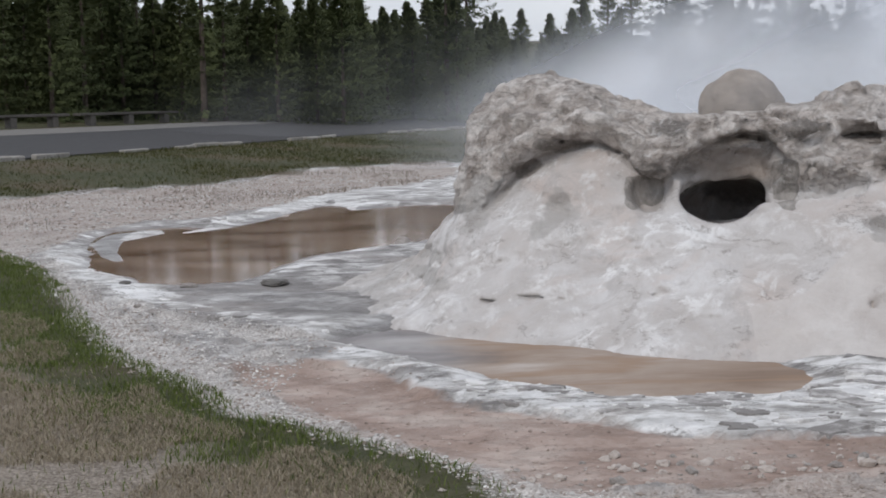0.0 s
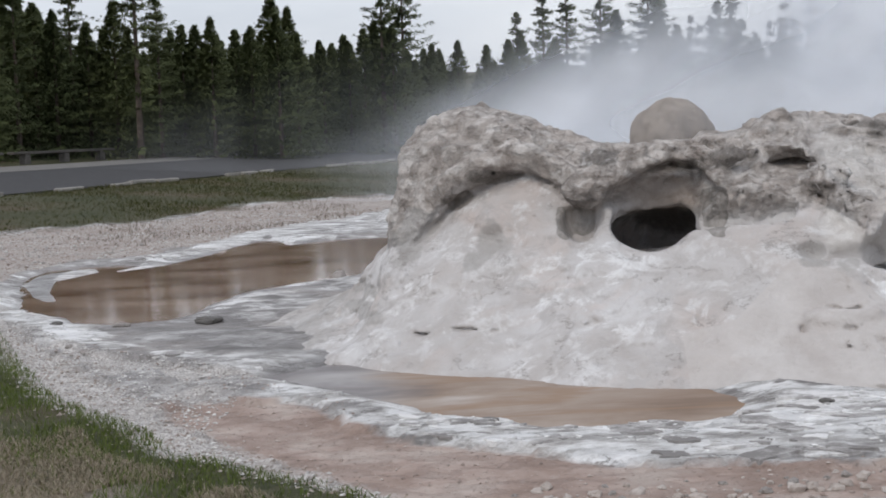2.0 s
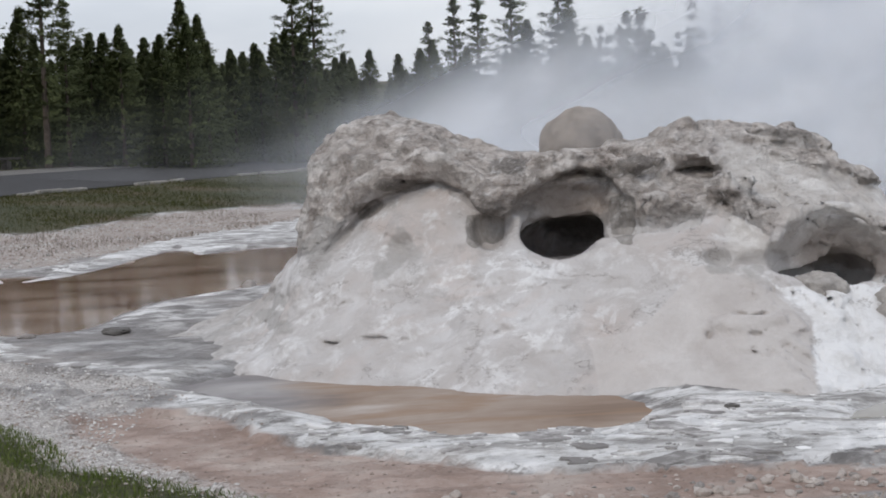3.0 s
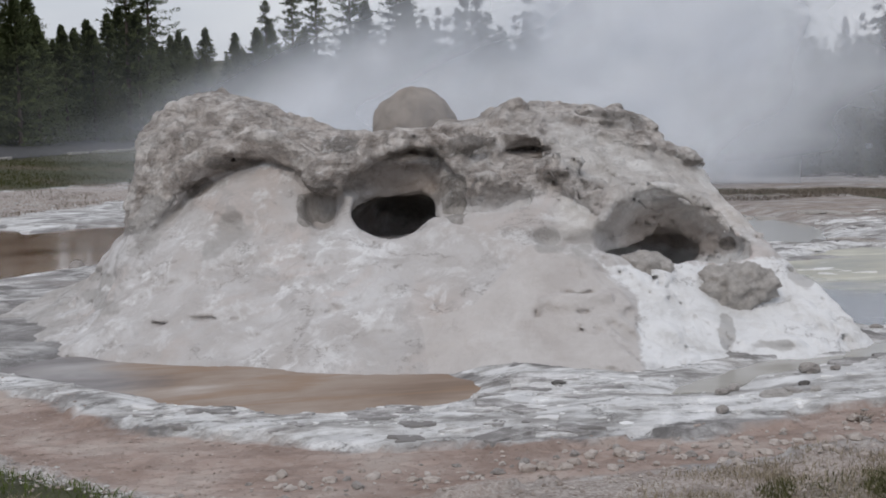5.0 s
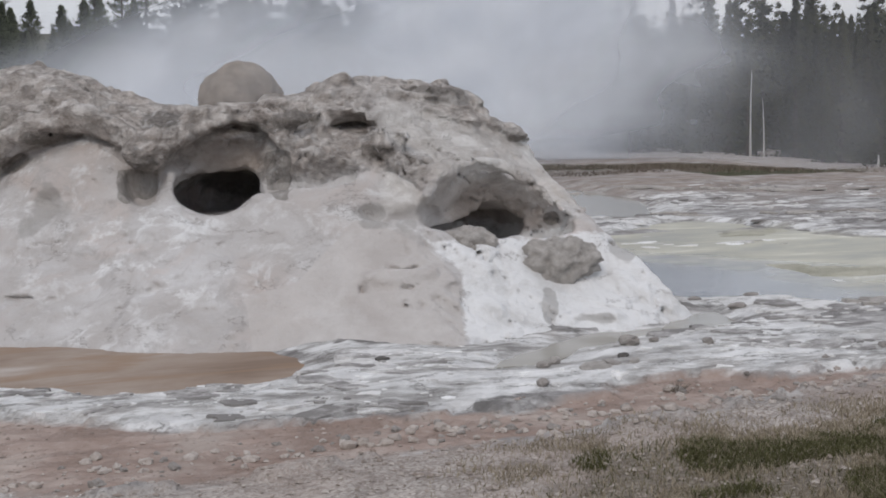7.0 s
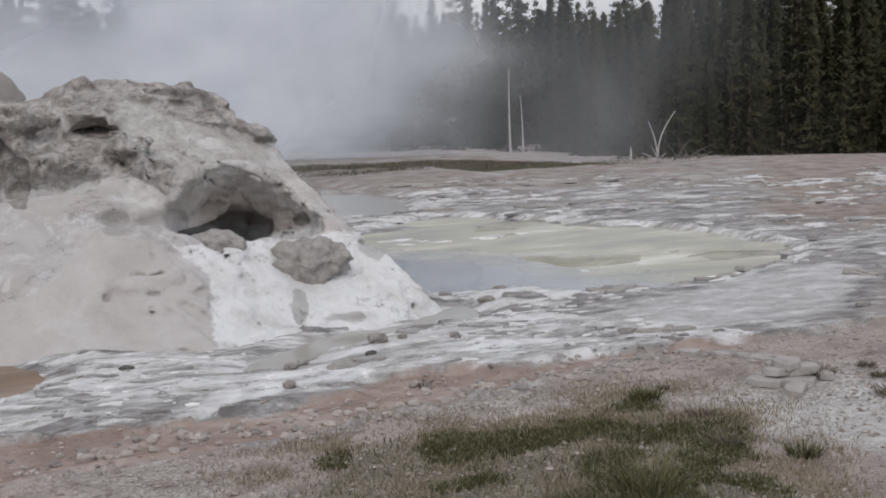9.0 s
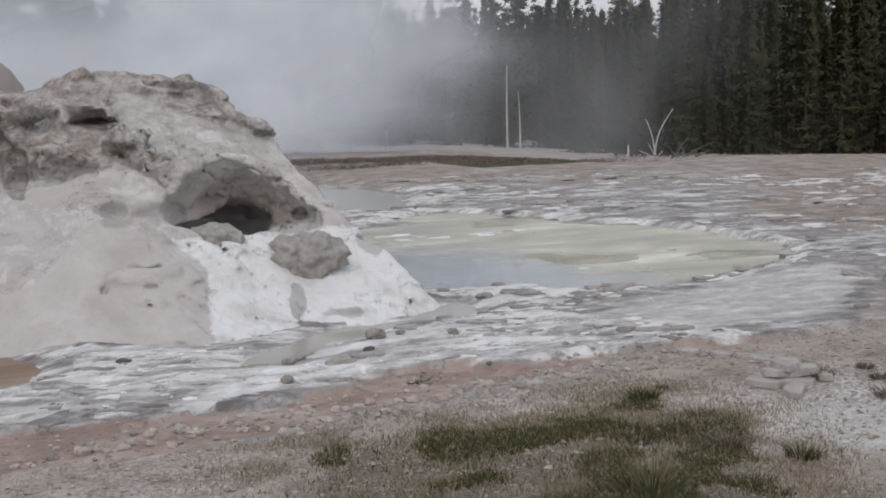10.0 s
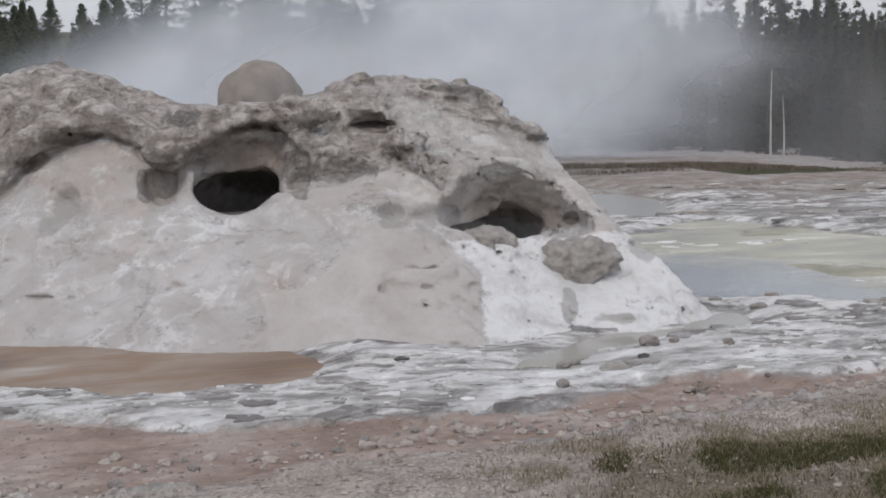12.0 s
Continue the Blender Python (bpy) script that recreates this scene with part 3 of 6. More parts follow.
def build_ground():
    xs, ys = axis(-5.0, 10.5, 0.042, 2600), axis(5.0, 18.0, 0.042, 2600)
    x, y = [a.ravel() for a in np.meshgrid(xs, ys, indexing="ij")]
    z = terrain(x, y)
    near = np.hypot(x - 2, y - 12) < 60
    reach = np.where(near, 1.0, 0.0)
    mask = {}
    wob = 0.25 * rough_sum(x, y, 0 * x, 0.9, 3) + 0.08 * rough_sum(x, y, 0 * x + 4, 4, 3)
    far_wob = wob * (1 + 0.06 * np.maximum(y - 12, 0))

    def zone(poly, band):
        return np.clip(0.5 + (inside(x, y, poly) + far_wob) / (2 * band), 0, 1)

    mud, gravel = zone(MUD, 0.22), zone(FORE, 0.30)
    upper = smooth01(y + 1.5 * wob, 10.4, 12.0)
    gravel = np.maximum(gravel, mud * upper * (0.4 + 0.6 * smooth01(lumps(x * 2, y * 2, 0 * x), 0.3, 0.6)))
    mud = mud * (1 - upper)
    turf = np.maximum(np.maximum(zone(TURF_L, 0.30), zone(TURF_R, 0.25)), zone(TURF_FAR, 1.2))
    turf = np.maximum(turf, 1.0 * (across_road(x, y) > -4) * (y - 2.2 * x > 30))
    turf = np.maximum(turf, smooth01(np.hypot(x, y), 75, 90))
    strip = smooth01(np.hypot(x, y) + 3 * far_wob, 28.5, 30) * (1 - smooth01(np.hypot(x, y) + 3 * far_wob, 34.5, 36)) * smooth01(x, 7, 10) * (1 - smooth01(x - 0.70 * y + 4 * far_wob, -1, 2.5))
    turf = np.maximum(turf, 0.80 * strip * (0.55 + 0.45 * smooth01(lumps(x * 0.4, y * 0.4, 0 * x), 0.3, 0.6)))
    water = np.full(x.shape, -9.0)
    for p in (POOL_L, POND, POOL_BLUE, POOL_B, RILL):
        water = np.maximum(water, inside(x, y, p))
    water = water + 0.5 * far_wob
    shore = np.clip(0.5 + water / 0.5, 0, 1)
    crust = (1 - np.maximum(np.maximum(mud, gravel), turf))
    rag = crust + 0.5 * rough_sum(x, y, 0 * x + 2, 3.0, 4)
    # broken plates of sinter, stepped like low terraces
    plates = rough_sum(x * 0.7, y * 1.3, 0 * x, 1.1, 5)
    film = np.clip(inside(x, y, POOL_R) + far_wob, -1, 1)
    level = (plates + 0.1 * rough_sum(x, y, 0 * x + 6, 5.0, 3)) * 10
    steps = np.floor(level) + smooth01(level % 1.0, 0.0, 0.25)
    z = z + reach * crust * (0.0055 * steps + 0.006 * rough_sum(x, y, 0 * x, 6, 3))
    z = z + reach * 0.042 * smooth01(rag, 0.47, 0.53)
    z = z + reach * (1 - crust) * 0.03 * rough_sum(x, y, 0 * x + 9, 2.0, 4)
    z = z + reach * 0.05 * smooth01(zone(TURF_L, 0.5), 0.2, 1.0) + 0.04 * zone(TURF_R, 0.3)
    z = z - 0.012 * mud
    z = np.where(film > -0.2, np.minimum(z, z + (WATER - 0.012 + 0.07 * rough_sum(x * 0.6, y * 1.3, 0 * x, 1.2, 4) - z) * smooth01(film, -0.2, 0.1)), z)
    z = np.where(water > -0.35, np.minimum(z, z * 0 + WATER + 0.012 - 0.22 * np.clip(water + 0.03, -0.6, 0.5) + 0.015 * rough_sum(x, y, 0 * x, 5, 3)), z)
    ledges = np.maximum(np.maximum(inside(x, y, LEDGE_A), inside(x, y, LEDGE_B)), inside(x, y, LEDGE_C)) + 0.25 * wob
    z = np.maximum(z, np.where(ledges > -0.3, WATER + 0.012 * smooth01(ledges, -0.12, 0.06) - 0.02 + 0.02 * smooth01(ledges, -0.25, 0.0), -9))
    GRID.update(xs=xs, ys=ys, z=z.reshape(len(xs), len(ys)))
    n = len(ys)
    i, j = np.meshgrid(np.arange(len(xs) - 1), np.arange(n - 1), indexing="ij")
    a = (i * n + j).ravel()
    me = array_mesh("ground", np.stack([x, y, z], 1), np.stack([a, a + n, a + n + 1, a + 1], 1), M_GROUND, True)
    paint(me, "mud", mud)
    paint(me, "gravel", gravel)
    paint(me, "turf", turf)
    paint(me, "pale", np.maximum(smooth01(1.8 - x, 0.0, 2.2) * (1 - 0.8 * smooth01(y, 18, 22)), zone([(5.53, 7.05), (6.82, 7.03), (6.44, 6.26), (5.6, 5.5), (5.24, 6.21)], 0.4)))
    paint(me, "dry", smooth01(inside(x, y, TURF_L) + 2.0 * wob, 0.55, 1.0) * (y < 22) + 0.75 * (inside(x, y, TURF_R) > -0.6))
    front = np.clip(0.5 + (inside(x, y, CRUST_EDGE + [(6.87, 9.42), (6.1, 10.5), (5.0, 10.8), (4.0, 10.5), (2.62, 10.5), (0.17, 10.88), (-0.95, 12.13), (-2.24, 14.05), (-3.9, 17.48), (-4.86, 19.56)]) + wob) / 0.5, 0, 1)
    rim = np.clip(1 - np.abs(water + 0.25) / 0.55, 0, 1) * (1 - gravel) * smooth01(lumps(x * 1.1, y * 1.1, 0 * x + 5) + 0.2 * rough_sum(x, y, 0 * x, 5, 3), 0.42, 0.62)
    film_rim = (1 - smooth01(np.abs(film + 0.12 + 0.15 * wob), 0.05, 0.22)) * (film > -0.9)
    rim = np.maximum(np.maximum(rim, 1.1 * smooth01(ledges, -0.2, 0.0)), 0.95 * film_rim)
    flats = 0.55 * smooth01(y, 26, 30) * (1 - smooth01(y, 44, 48)) * (x < 5)
    apron = zone([(6.51, 9.75), (7.62, 10.47), (8.89, 10.86), (9.77, 10.77), (9.39, 9.82), (7.94, 8.74), (7.13, 8.7)], 0.35)
    paint(me, "white", np.maximum(np.maximum(np.maximum(0.97 * front, 0.62 * apron), 0.85 * rim), np.maximum(flats, 0.34)) * ((water < 0.3) | (ledges > -0.1)))
    paint(me, "apron", apron)
    paint(me, "chalk", zone([(5.3, 6.95), (5.6, 6.7), (6.2, 6.4), (7.0, 6.3), (6.6, 5.4), (5.6, 5.5), (5.3, 6.0), (5.2, 6.5)], 0.35))
    paint(me, "ochre", zone([(7.52, 14.07), (8.51, 16.68), (10.05, 16.86), (10.76, 14.28), (10.52, 12.39), (9.18, 11.53), (8.01, 11.35)], 0.8) * (water < 0.5))
    sand = 0.26 + 0.34 * smooth01(np.hypot(x, y), 21, 27) * (x > 4) + 0.35 * smooth01(x, 6.5, 9) * (1 - smooth01(y, 8.6, 10.5))
    sand = np.maximum(sand * (1 - apron), 0.75 * smooth01(x - 0.2 * y, 4.6, 5.4) * (y < 7.2))
    sand = np.maximum(sand, 0.85 * smooth01(np.degrees(np.arctan2(x, np.maximum(y, 0.1))) + 6 * wob, 36, 42) * smooth01(np.hypot(x, y), 16, 19))
    paint(me, "sand", sand)
    paint(me, "wet", np.clip(shore * (water < 0.4) * np.where(x < 0.5, 0.9, 0.22) + 0.55 * zone([(-3.51, 16.24), (-1.54, 17.02), (-0.34, 13.93), (0.26, 12.57), (-0.84, 12.24), (-2.33, 13.85)], 0.5), 0, 1))
    return tagged(new("ground", me), "sinter flats, pink mud, pale gravel and turf round the geyser", "ground", kind="structure")


build_ground()


def pool(name, outline, grow, material, label, z=WATER):
    """Still water: a thin sheet whose rim runs under the shore."""
    ring = np.asarray(outline, float)
    for _ in range(4):
        nxt = np.roll(ring, -1, 0)
        ring = np.stack([0.75 * ring + 0.25 * nxt, 0.25 * ring + 0.75 * nxt], 1).reshape(-1, 2)
    c = ring.mean(0)
    d = ring - c
    r = np.hypot(d[:, 0], d[:, 1])[:, None]
    wave = 0.5 * rough_sum(ring[:, 0], ring[:, 1], 0 * r[:, 0] + 3, 1.6, 5, 0.6)[:, None] * np.minimum(1.0, r / 2)
    pts = c + d * (r + grow + wave) / r
    bm = bmesh.new()
    vs = [bm.verts.new((p[0], p[1], z)) for p in pts]
    f = bm.faces.new(vs)
    if f.normal.z < 0:
        bmesh.ops.reverse_faces(bm, faces=[f])
    ext = bmesh.ops.extrude_face_region(bm, geom=[f])
    for v in ext["geom"]:
        if isinstance(v, bmesh.types.BMVert):
            v.co.z -= 0.3
    bmesh.ops.recalc_face_normals(bm, faces=bm.faces)
    return tagged(new(name, mesh_of(bm, name, material)), label, "water", kind="structure")


pool("pool_1", POOL_L, 0.25, M_POOL_RUST, "still rust-brown hot pool mirroring the pines")
pool("pool_2", POND, 0.15, M_POOL_TAN, "shallow muddy tan pond at the foot of the mound")
pool("pool_3", POOL_R, 0.15, M_POOL_BLUE, "milky blue hot pool shoaling into pale green water over the sinter")
pool("pool_4", POOL_B, 0.3, M_POOL_GREY, "small grey pool on the sinter flats")
pool("pool_5", RILL, 0.05, M_POOL_GREY, "cloudy grey runoff channel beside the mound")

# ---- the geyser mound: u to the right, w away, z up from its foot ----
MOUND = np.array([2.9, 13.0])
TO_U, TO_W = np.array([0.970, -0.242]), np.array([0.242, 0.970])
RIDGE_U = (-5.4, -4.9, -4.3, -3.7, -3.36, -3.21, -3.11, -3.05, -2.93, -2.66, -2.3, -1.95, -1.55, -1.17, -0.85, -0.54, -0.13, 0.13, 0.34, 0.71,
           1.08, 1.44, 1.66, 1.76, 1.94, 2.17, 2.34, 2.49, 2.68, 2.86, 3.05, 3.2, 3.34, 3.6)
RIDGE_Z = (-0.4, -0.12, 0.12, 0.36, 0.64, 0.86, 1.14, 1.50, 1.85, 2.08, 2.15, 2.08, 1.91, 1.80, 1.72, 1.73, 1.78, 1.85, 1.94, 2.0,
           1.94, 1.86, 1.79, 1.70, 1.56, 1.38, 1.18, 0.99, 0.76, 0.59, 0.37, 0.20, 0.03, -0.4)
CREST_U, CREST_W = (-5.4, -3.7, -3.3, -2.5, -1.0, 0.6, 0.8, 1.65, 2.2, 3.2), (2.0, 1.8, 1.25, 1.4, 0.65, 0.9, 0.95, 0.9, 0.5, -1.15)
FOOT_U = (-5.4, -4.5, -3.4, -2.3, -0.95, 0.36, 1.16, 1.7, 2.3, 2.7, 3.2, 3.5)
FOOT_W = (-0.2, -0.45, -0.85, -1.5, -2.0, -2.28, -2.5, -2.3, -1.85, -1.75, -1.4, -1.3)


def mound_height(u, w):
    top, crest, foot = np.interp(u, RIDGE_U, RIDGE_Z), np.interp(u, CREST_U, CREST_W), np.interp(u, FOOT_U, FOOT_W)
    s = (w - foot) / np.maximum(crest - foot, 0.1)
    front = np.interp(s, (-0.3, 0, 0.15, 0.35, 0.55, 0.75, 0.9, 1), (-0.22, 0, 0.13, 0.33, 0.54, 0.79, 0.94, 1))
    hump = np.interp(s, (-0.3, 0, 0.15, 0.35, 0.55, 0.7, 0.85, 1), (-0.22, 0, 0.11, 0.27, 0.47, 0.76, 0.94, 1))
    k = smooth01(-u, 0.9, 1.6)
    back = 1 - smooth01(w - crest, 0.0, np.interp(u, (-5, -2, -1, 2, 3), (3.2, 3.2, 2.4, 2.0, 0.9))) * 1.15
    rise = np.where(s < 1, top * (front * (1 - k) + hump * k), top * back)
    return np.where(top > 0, rise - 0.6 * np.clip(-s - 0.04, 0, 1), top)


# hollows: u, w, z and half sizes; the last value pushes the hollow deeper
HOLLOWS = [
    (-0.555, -0.30, 1.00, 0.37, 0.62, 0.16), (-0.52, 0.62, 0.84, 0.58, 0.95, 0.36),
    (1.62, -0.50, 0.70, 0.37, 0.66, 0.105), (1.66, 0.26, 0.60, 0.50, 0.70, 0.20),
    (0.62, 0.20, 1.525, 0.185, 0.30, 0.040), (0.69, 0.46, 1.815, 0.07, 0.14, 0.022),
    (0.55, -0.42, 1.045, 0.13, 0.14, 0.035), (0.18, -0.30, 1.03, 0.035, 0.08, 0.022), (2.34, -0.52, 0.66, 0.08, 0.10, 0.022),
    (-2.06, -1.00, 0.285, 0.14, 0.09, 0.022), (-2.49, -0.88, 0.27, 0.16, 0.08, 0.018), (-0.15, -0.84, 0.69, 0.09, 0.06, 0.022),
    (-0.93, -1.72, 0.10, 0.09, 0.09, 0.02), (0.68, -1.68, 0.38, 0.028, 0.05, 0.06), (0.99, -1.52, 0.515, 0.14, 0.07, 0.018), (-0.10, -1.62, 0.30, 0.03, 0.05, 0.05),
    (-0.98, -1.34, 0.33, 0.12, 0.08, 0.018), (-3.0, -0.55, 0.42, 0.14, 0.10, 0.024), (-3.35, -0.35, 0.40, 0.16, 0.12, 0.03), (2.82, -0.62, 0.52, 0.12, 0.10, 0.05),
]
BOWLS = [(-0.46, -0.06, 1.28, 0.40, 0.32, 0.27, 0.05), (-1.21, -0.22, 1.08, 0.15, 0.16, 0.13, 0.03), (-0.20, -0.32, 1.14, 0.17, 0.18, 0.18, 0.06),
         (0.00, -0.24, 1.14, 0.13, 0.14, 0.20, 0.08), (0.82, -0.84, 0.86, 0.17, 0.10, 0.10, 0.05), (1.04, -0.84, 0.82, 0.10, 0.09, 0.09, 0.05), (0.42, -0.34, 1.14, 0.24, 0.15, 0.15, 0.10),
         (0.62, 0.16, 1.58, 0.20, 0.16, 0.07, 0.03)]
# the wide overhung vent: its middle follows the turning face; u, w, z, half height
VENT_U, VENT_W, VENT_Z = (1.05, 1.3, 1.6, 1.9, 2.2, 2.45), (-0.93, -0.80, -0.64, -0.44, -0.32, -0.36), (0.82, 0.86, 0.87, 0.82, 0.75, 0.70)
# the undercut line of the overhanging crust, and how deep it cuts
ARCH_U = (-2.85, -2.7, -2.56, -2.42, -2.24, -2.05, -1.86, -1.70, -1.52, -1.34, -1.22, -1.08, -0.85, -0.65, -0.40, -0.20, -0.04, 0.10, 0.30, 0.42, 0.60, 0.82, 0.95)
ARCH_Z = (0.70, 0.92, 1.08, 1.24, 1.38, 1.46, 1.53, 1.53, 1.48, 1.40, 1.24, 1.20, 1.40, 1.50, 1.57, 1.56, 1.44, 1.30, 1.40, 1.56, 1.585, 1.56, 1.45)
ARCH_D = (0.0, 0.03, 0.07, 0.11, 0.13, 0.12, 0.10, 0.06, 0.045, 0.07, 0.12, 0.11, 0.05, 0.06, 0.11, 0.11, 0.06, 0.03, 0.02, 0.03, 0.04, 0.03, 0.0)
# low rounded blocks standing a little proud of the flank: u, w, z and half sizes
BLOCKS = [(0.93, -1.58, 0.42, 0.24, 0.16, 0.11), (-0.09, -1.79, 0.17, 0.13, 0.1, 0.07), (2.08, -1.66, 0.16, 0.07, 0.08, 0.08), (2.13, -1.70, 0.06, 0.09, 0.08, 0.05), (2.46, -1.60, 0.07, 0.24, 0.12, 0.08), (-0.37, -1.21, 0.49, 0.1, 0.08, 0.05), (-1.97, 0.03, 1.00, 0.24, 0.14, 0.22),
          (0.92, -0.22, 1.36, 0.18, 0.16, 0.09), (1.05, -0.34, 1.22, 0.17, 0.14, 0.08), (1.20, -0.46, 1.12, 0.15, 0.12, 0.06), (0.40, -0.20, 1.24, 0.22, 0.16, 0.10)]
BROW = [(-1.20, -0.16, 1.30), (-1.12, -0.14, 1.36), (-0.80, 0.02, 1.54), (-0.43, 0.10, 1.645), (-0.14, 0.06, 1.62), (0.06, -0.02, 1.48)]
LIP = [(1.16, -0.78, 0.92), (1.30, -0.62, 1.12), (1.56, -0.50, 1.20), (1.90, -0.42, 1.13), (2.22, -0.40, 1.00), (2.42, -0.52, 0.76)]
BULGE = [(-2.74, 0.48, 1.05), (-2.56, 0.38, 1.30), (-2.34, 0.28, 1.50), (-2.08, 0.22, 1.62), (-1.82, 0.18, 1.68), (-1.55, 0.14, 1.64), (-1.32, 0.02, 1.50)]
CRESTLETS = [(1.42, 0.80, 1.82, 0.11), (1.58, 0.76, 1.76, 0.11), (1.24, 0.78, 1.84, 0.12), (0.52, 0.72, 1.86, 0.14), (0.92, 0.72, 1.86, 0.12), (0.24, 0.80, 1.84, 0.07), (2.10, 0.36, 1.40, 0.07)]


def chain_distance(u, w, z, points):
    best = np.full(u.shape, 1e9, np.float32)
    for a, b in zip(points, points[1:]):
        a, b = np.array(a), np.array(b)
        e = b - a
        s = np.clip(((u - a[0]) * e[0] + (w - a[1]) * e[1] + (z - a[2]) * e[2]) / (e @ e), 0, 1)
        best = np.minimum(best, np.sqrt((u - a[0] - s * e[0]) ** 2 + (w - a[1] - s * e[1]) ** 2 + (z - a[2] - s * e[2]) ** 2))
    return best


def blend_add(a, b, k):
    h = np.clip(0.5 + 0.5 * (a - b) / k, 0, 1)
    return a + (b - a) * h - k * h * (1 - h)


def mound_field(u, w, z, high, steep):
    """Negative inside the rock."""
    g = (z - high) * steep
    old = oldness(u, z)
    bend = 0.13 * rough_sum(u, w, z, 2.6, 3)
    bend2 = 0.13 * rough_sum(u + 9, w, z + 5, 2.6, 3)
    pu, pz = u + bend, z + bend2
    g = blend_add(g, chain_distance(pu, w, pz, BULGE) - 0.10, 0.12)
    g = blend_add(g, chain_distance(pu, w, pz, BROW) - 0.13, 0.07)
    g = blend_add(g, chain_distance(pu, w, pz, LIP) - 0.085, 0.07)
    for a, b, c, r in CRESTLETS:
        g = blend_add(g, np.sqrt((pu - a) ** 2 + (w - b) ** 2 + (1.4 * (pz - c)) ** 2) - r, 0.06)
    for a, b, c, ru, rw, rz in BLOCKS:
        d = (np.sqrt(((pu - a) / ru) ** 2 + ((w - b) / rw) ** 2 + ((pz - c) / rz) ** 2) - 1) * min(ru, rw, rz)
        g = blend_add(g, d + 0.03 * rough_sum(u, w, z + 3, 6, 3), 0.025)
    mid_w, mid_z = np.interp(u, VENT_U, VENT_W), np.interp(u, VENT_U, VENT_Z)
    vent = (np.sqrt(((pu - 1.77) / 0.66) ** 2 + ((w - mid_w) / 0.36) ** 2 + ((pz - mid_z) / 0.285) ** 2) - 1) * 0.285
    g = -blend_add(-g, vent, 0.035)
    hollow = vent
    for a, b, c, ru, rw, rz, k in BOWLS:
        d = (np.sqrt(((pu - a) / ru) ** 2 + ((w - b) / rw) ** 2 + ((pz - c) / rz) ** 2) - 1) * min(ru, rw, rz)
        g = -blend_add(-g, d, k)
        hollow = np.minimum(hollow, d)
    below = np.interp(u, ARCH_U, ARCH_Z) + 0.5 * bend2 - z
    front = w < np.interp(u, CREST_U, CREST_W)
    g = g + front * np.interp(u, ARCH_U, ARCH_D) * smooth01(below, -0.01, 0.035) * (1 - smooth01(below, 0.06, np.interp(u, (-1.4, -1.2), (0.30, 0.45))))
    # layered, flaking crust on the upper part, gentle swells below
    g = g + rough_sum(u, w, z, 1.7, 3) * 0.085 * (0.45 + 0.55 * old)
    ledge = rough_sum(u * 0.9 + 0.25 * z, w * 0.9, z * 3.4 + 0.5 * u, 2.3, 5)
    shelf = np.floor(ledge * 6) / 6 + smooth01((ledge * 6) % 1.0, 0.55, 1.0) / 6
    dome = dome_part(u, z)
    hump = smooth01(-u, 0.9, 1.5)
    old = old * smooth01(hollow, -0.02, 0.06)
    crust = old * (1 - 0.70 * dome)
    g = g + (0.03 + 0.05 * smooth01(u, -1.0, 0.2)) * crust * shelf + 0.012 * ledge * (0.3 + 0.7 * old)
    # fissured blocks between the slot and the wide vent
    knot = knotted(u, z)
    g = g + 0.05 * knot * (1 - smooth01(np.abs(rough_sum(u * 1.2, w, z * 1.2, 3.6, 3)), 0.0, 0.07)) - 0.03 * knot
    # fine grain and draped vertical folds on the hump, knobs along the crest
    beads = np.abs(rough_sum(u * 1.1, w, z * 0.9, 6.0, 4, 0.6))
    folds = np.abs(rough_sum(u * 1.5, w * 1.5, z * 0.4, 2.6, 2, 0.5))
    g = g - (0.050 + 0.05 * (1 - hump)) * crust * (beads - 0.14) - 0.03 * old * (np.abs(rough_sum(u, w, z * 1.6, 11.0, 2, 0.6)) - 0.12) - 0.10 * old * hump * (folds - 0.17)
    # the dome is cut by a few thin joints
    joint = np.abs(rough_sum(u * 0.8, w * 0.8, z * 1.7 + 0.6 * u, 1.5, 4, 0.55))
    g = g + 0.040 * dome * (1 - smooth01(joint, 0.0, 0.030)) + 0.03 * dome * smooth01(rough_sum(u, w, z * 2.0 + u, 1.8, 4), 0.0, 0.03)
    # shallow steps low on the flank
    scab = rough_sum(u, w * 0.6, z * 1.6, 2.0, 5, 0.55)
    smooth_face = 1 - 0.85 * smooth01(u, -0.4, 0.2) * (1 - smooth01(u, 1.2, 1.5))
    g = g + (1 - old) * (0.022 * smooth01(scab, 0.03, 0.055) + 0.018 * smooth01(scab, -0.16, -0.13) + 0.018 * rough_sum(u, w, z + 2, 4.5, 3)) * smooth_face
    g = g + (0.010 + 0.016 * old) * rough_sum(u, w + 7, z, 8, 4, 0.6)
    skirt = smooth01(-u, 1.9, 2.8) * (1 - smooth01(z, 0.5, 0.8))
    g = g + 0.06 * skirt * rough_sum(u, w, z * 1.5, 2.6, 4, 0.55) + 0.03 * skirt * (1 - smooth01(np.abs(rough_sum(u, w * 0.7, z, 1.9, 3)), 0.0, 0.05))
    for a, b, c, ru, rw, rz in HOLLOWS:
        d = (np.sqrt(((pu - a) / ru) ** 2 + ((w - b) / rw) ** 2 + ((pz - c) / rz) ** 2) - 1) * min(ru, rw, rz)
        g = -blend_add(-g, d, 0.10 if rz > 0.16 else 0.035)
    return g


def dome_part(u, z):
    """The smoother, cream-coloured dome between the slot and the wide vent."""
    return smooth01(u, 0.72, 0.98) * (1 - smooth01(z + 0.30 * (u - 1.0), 1.70, 1.82))


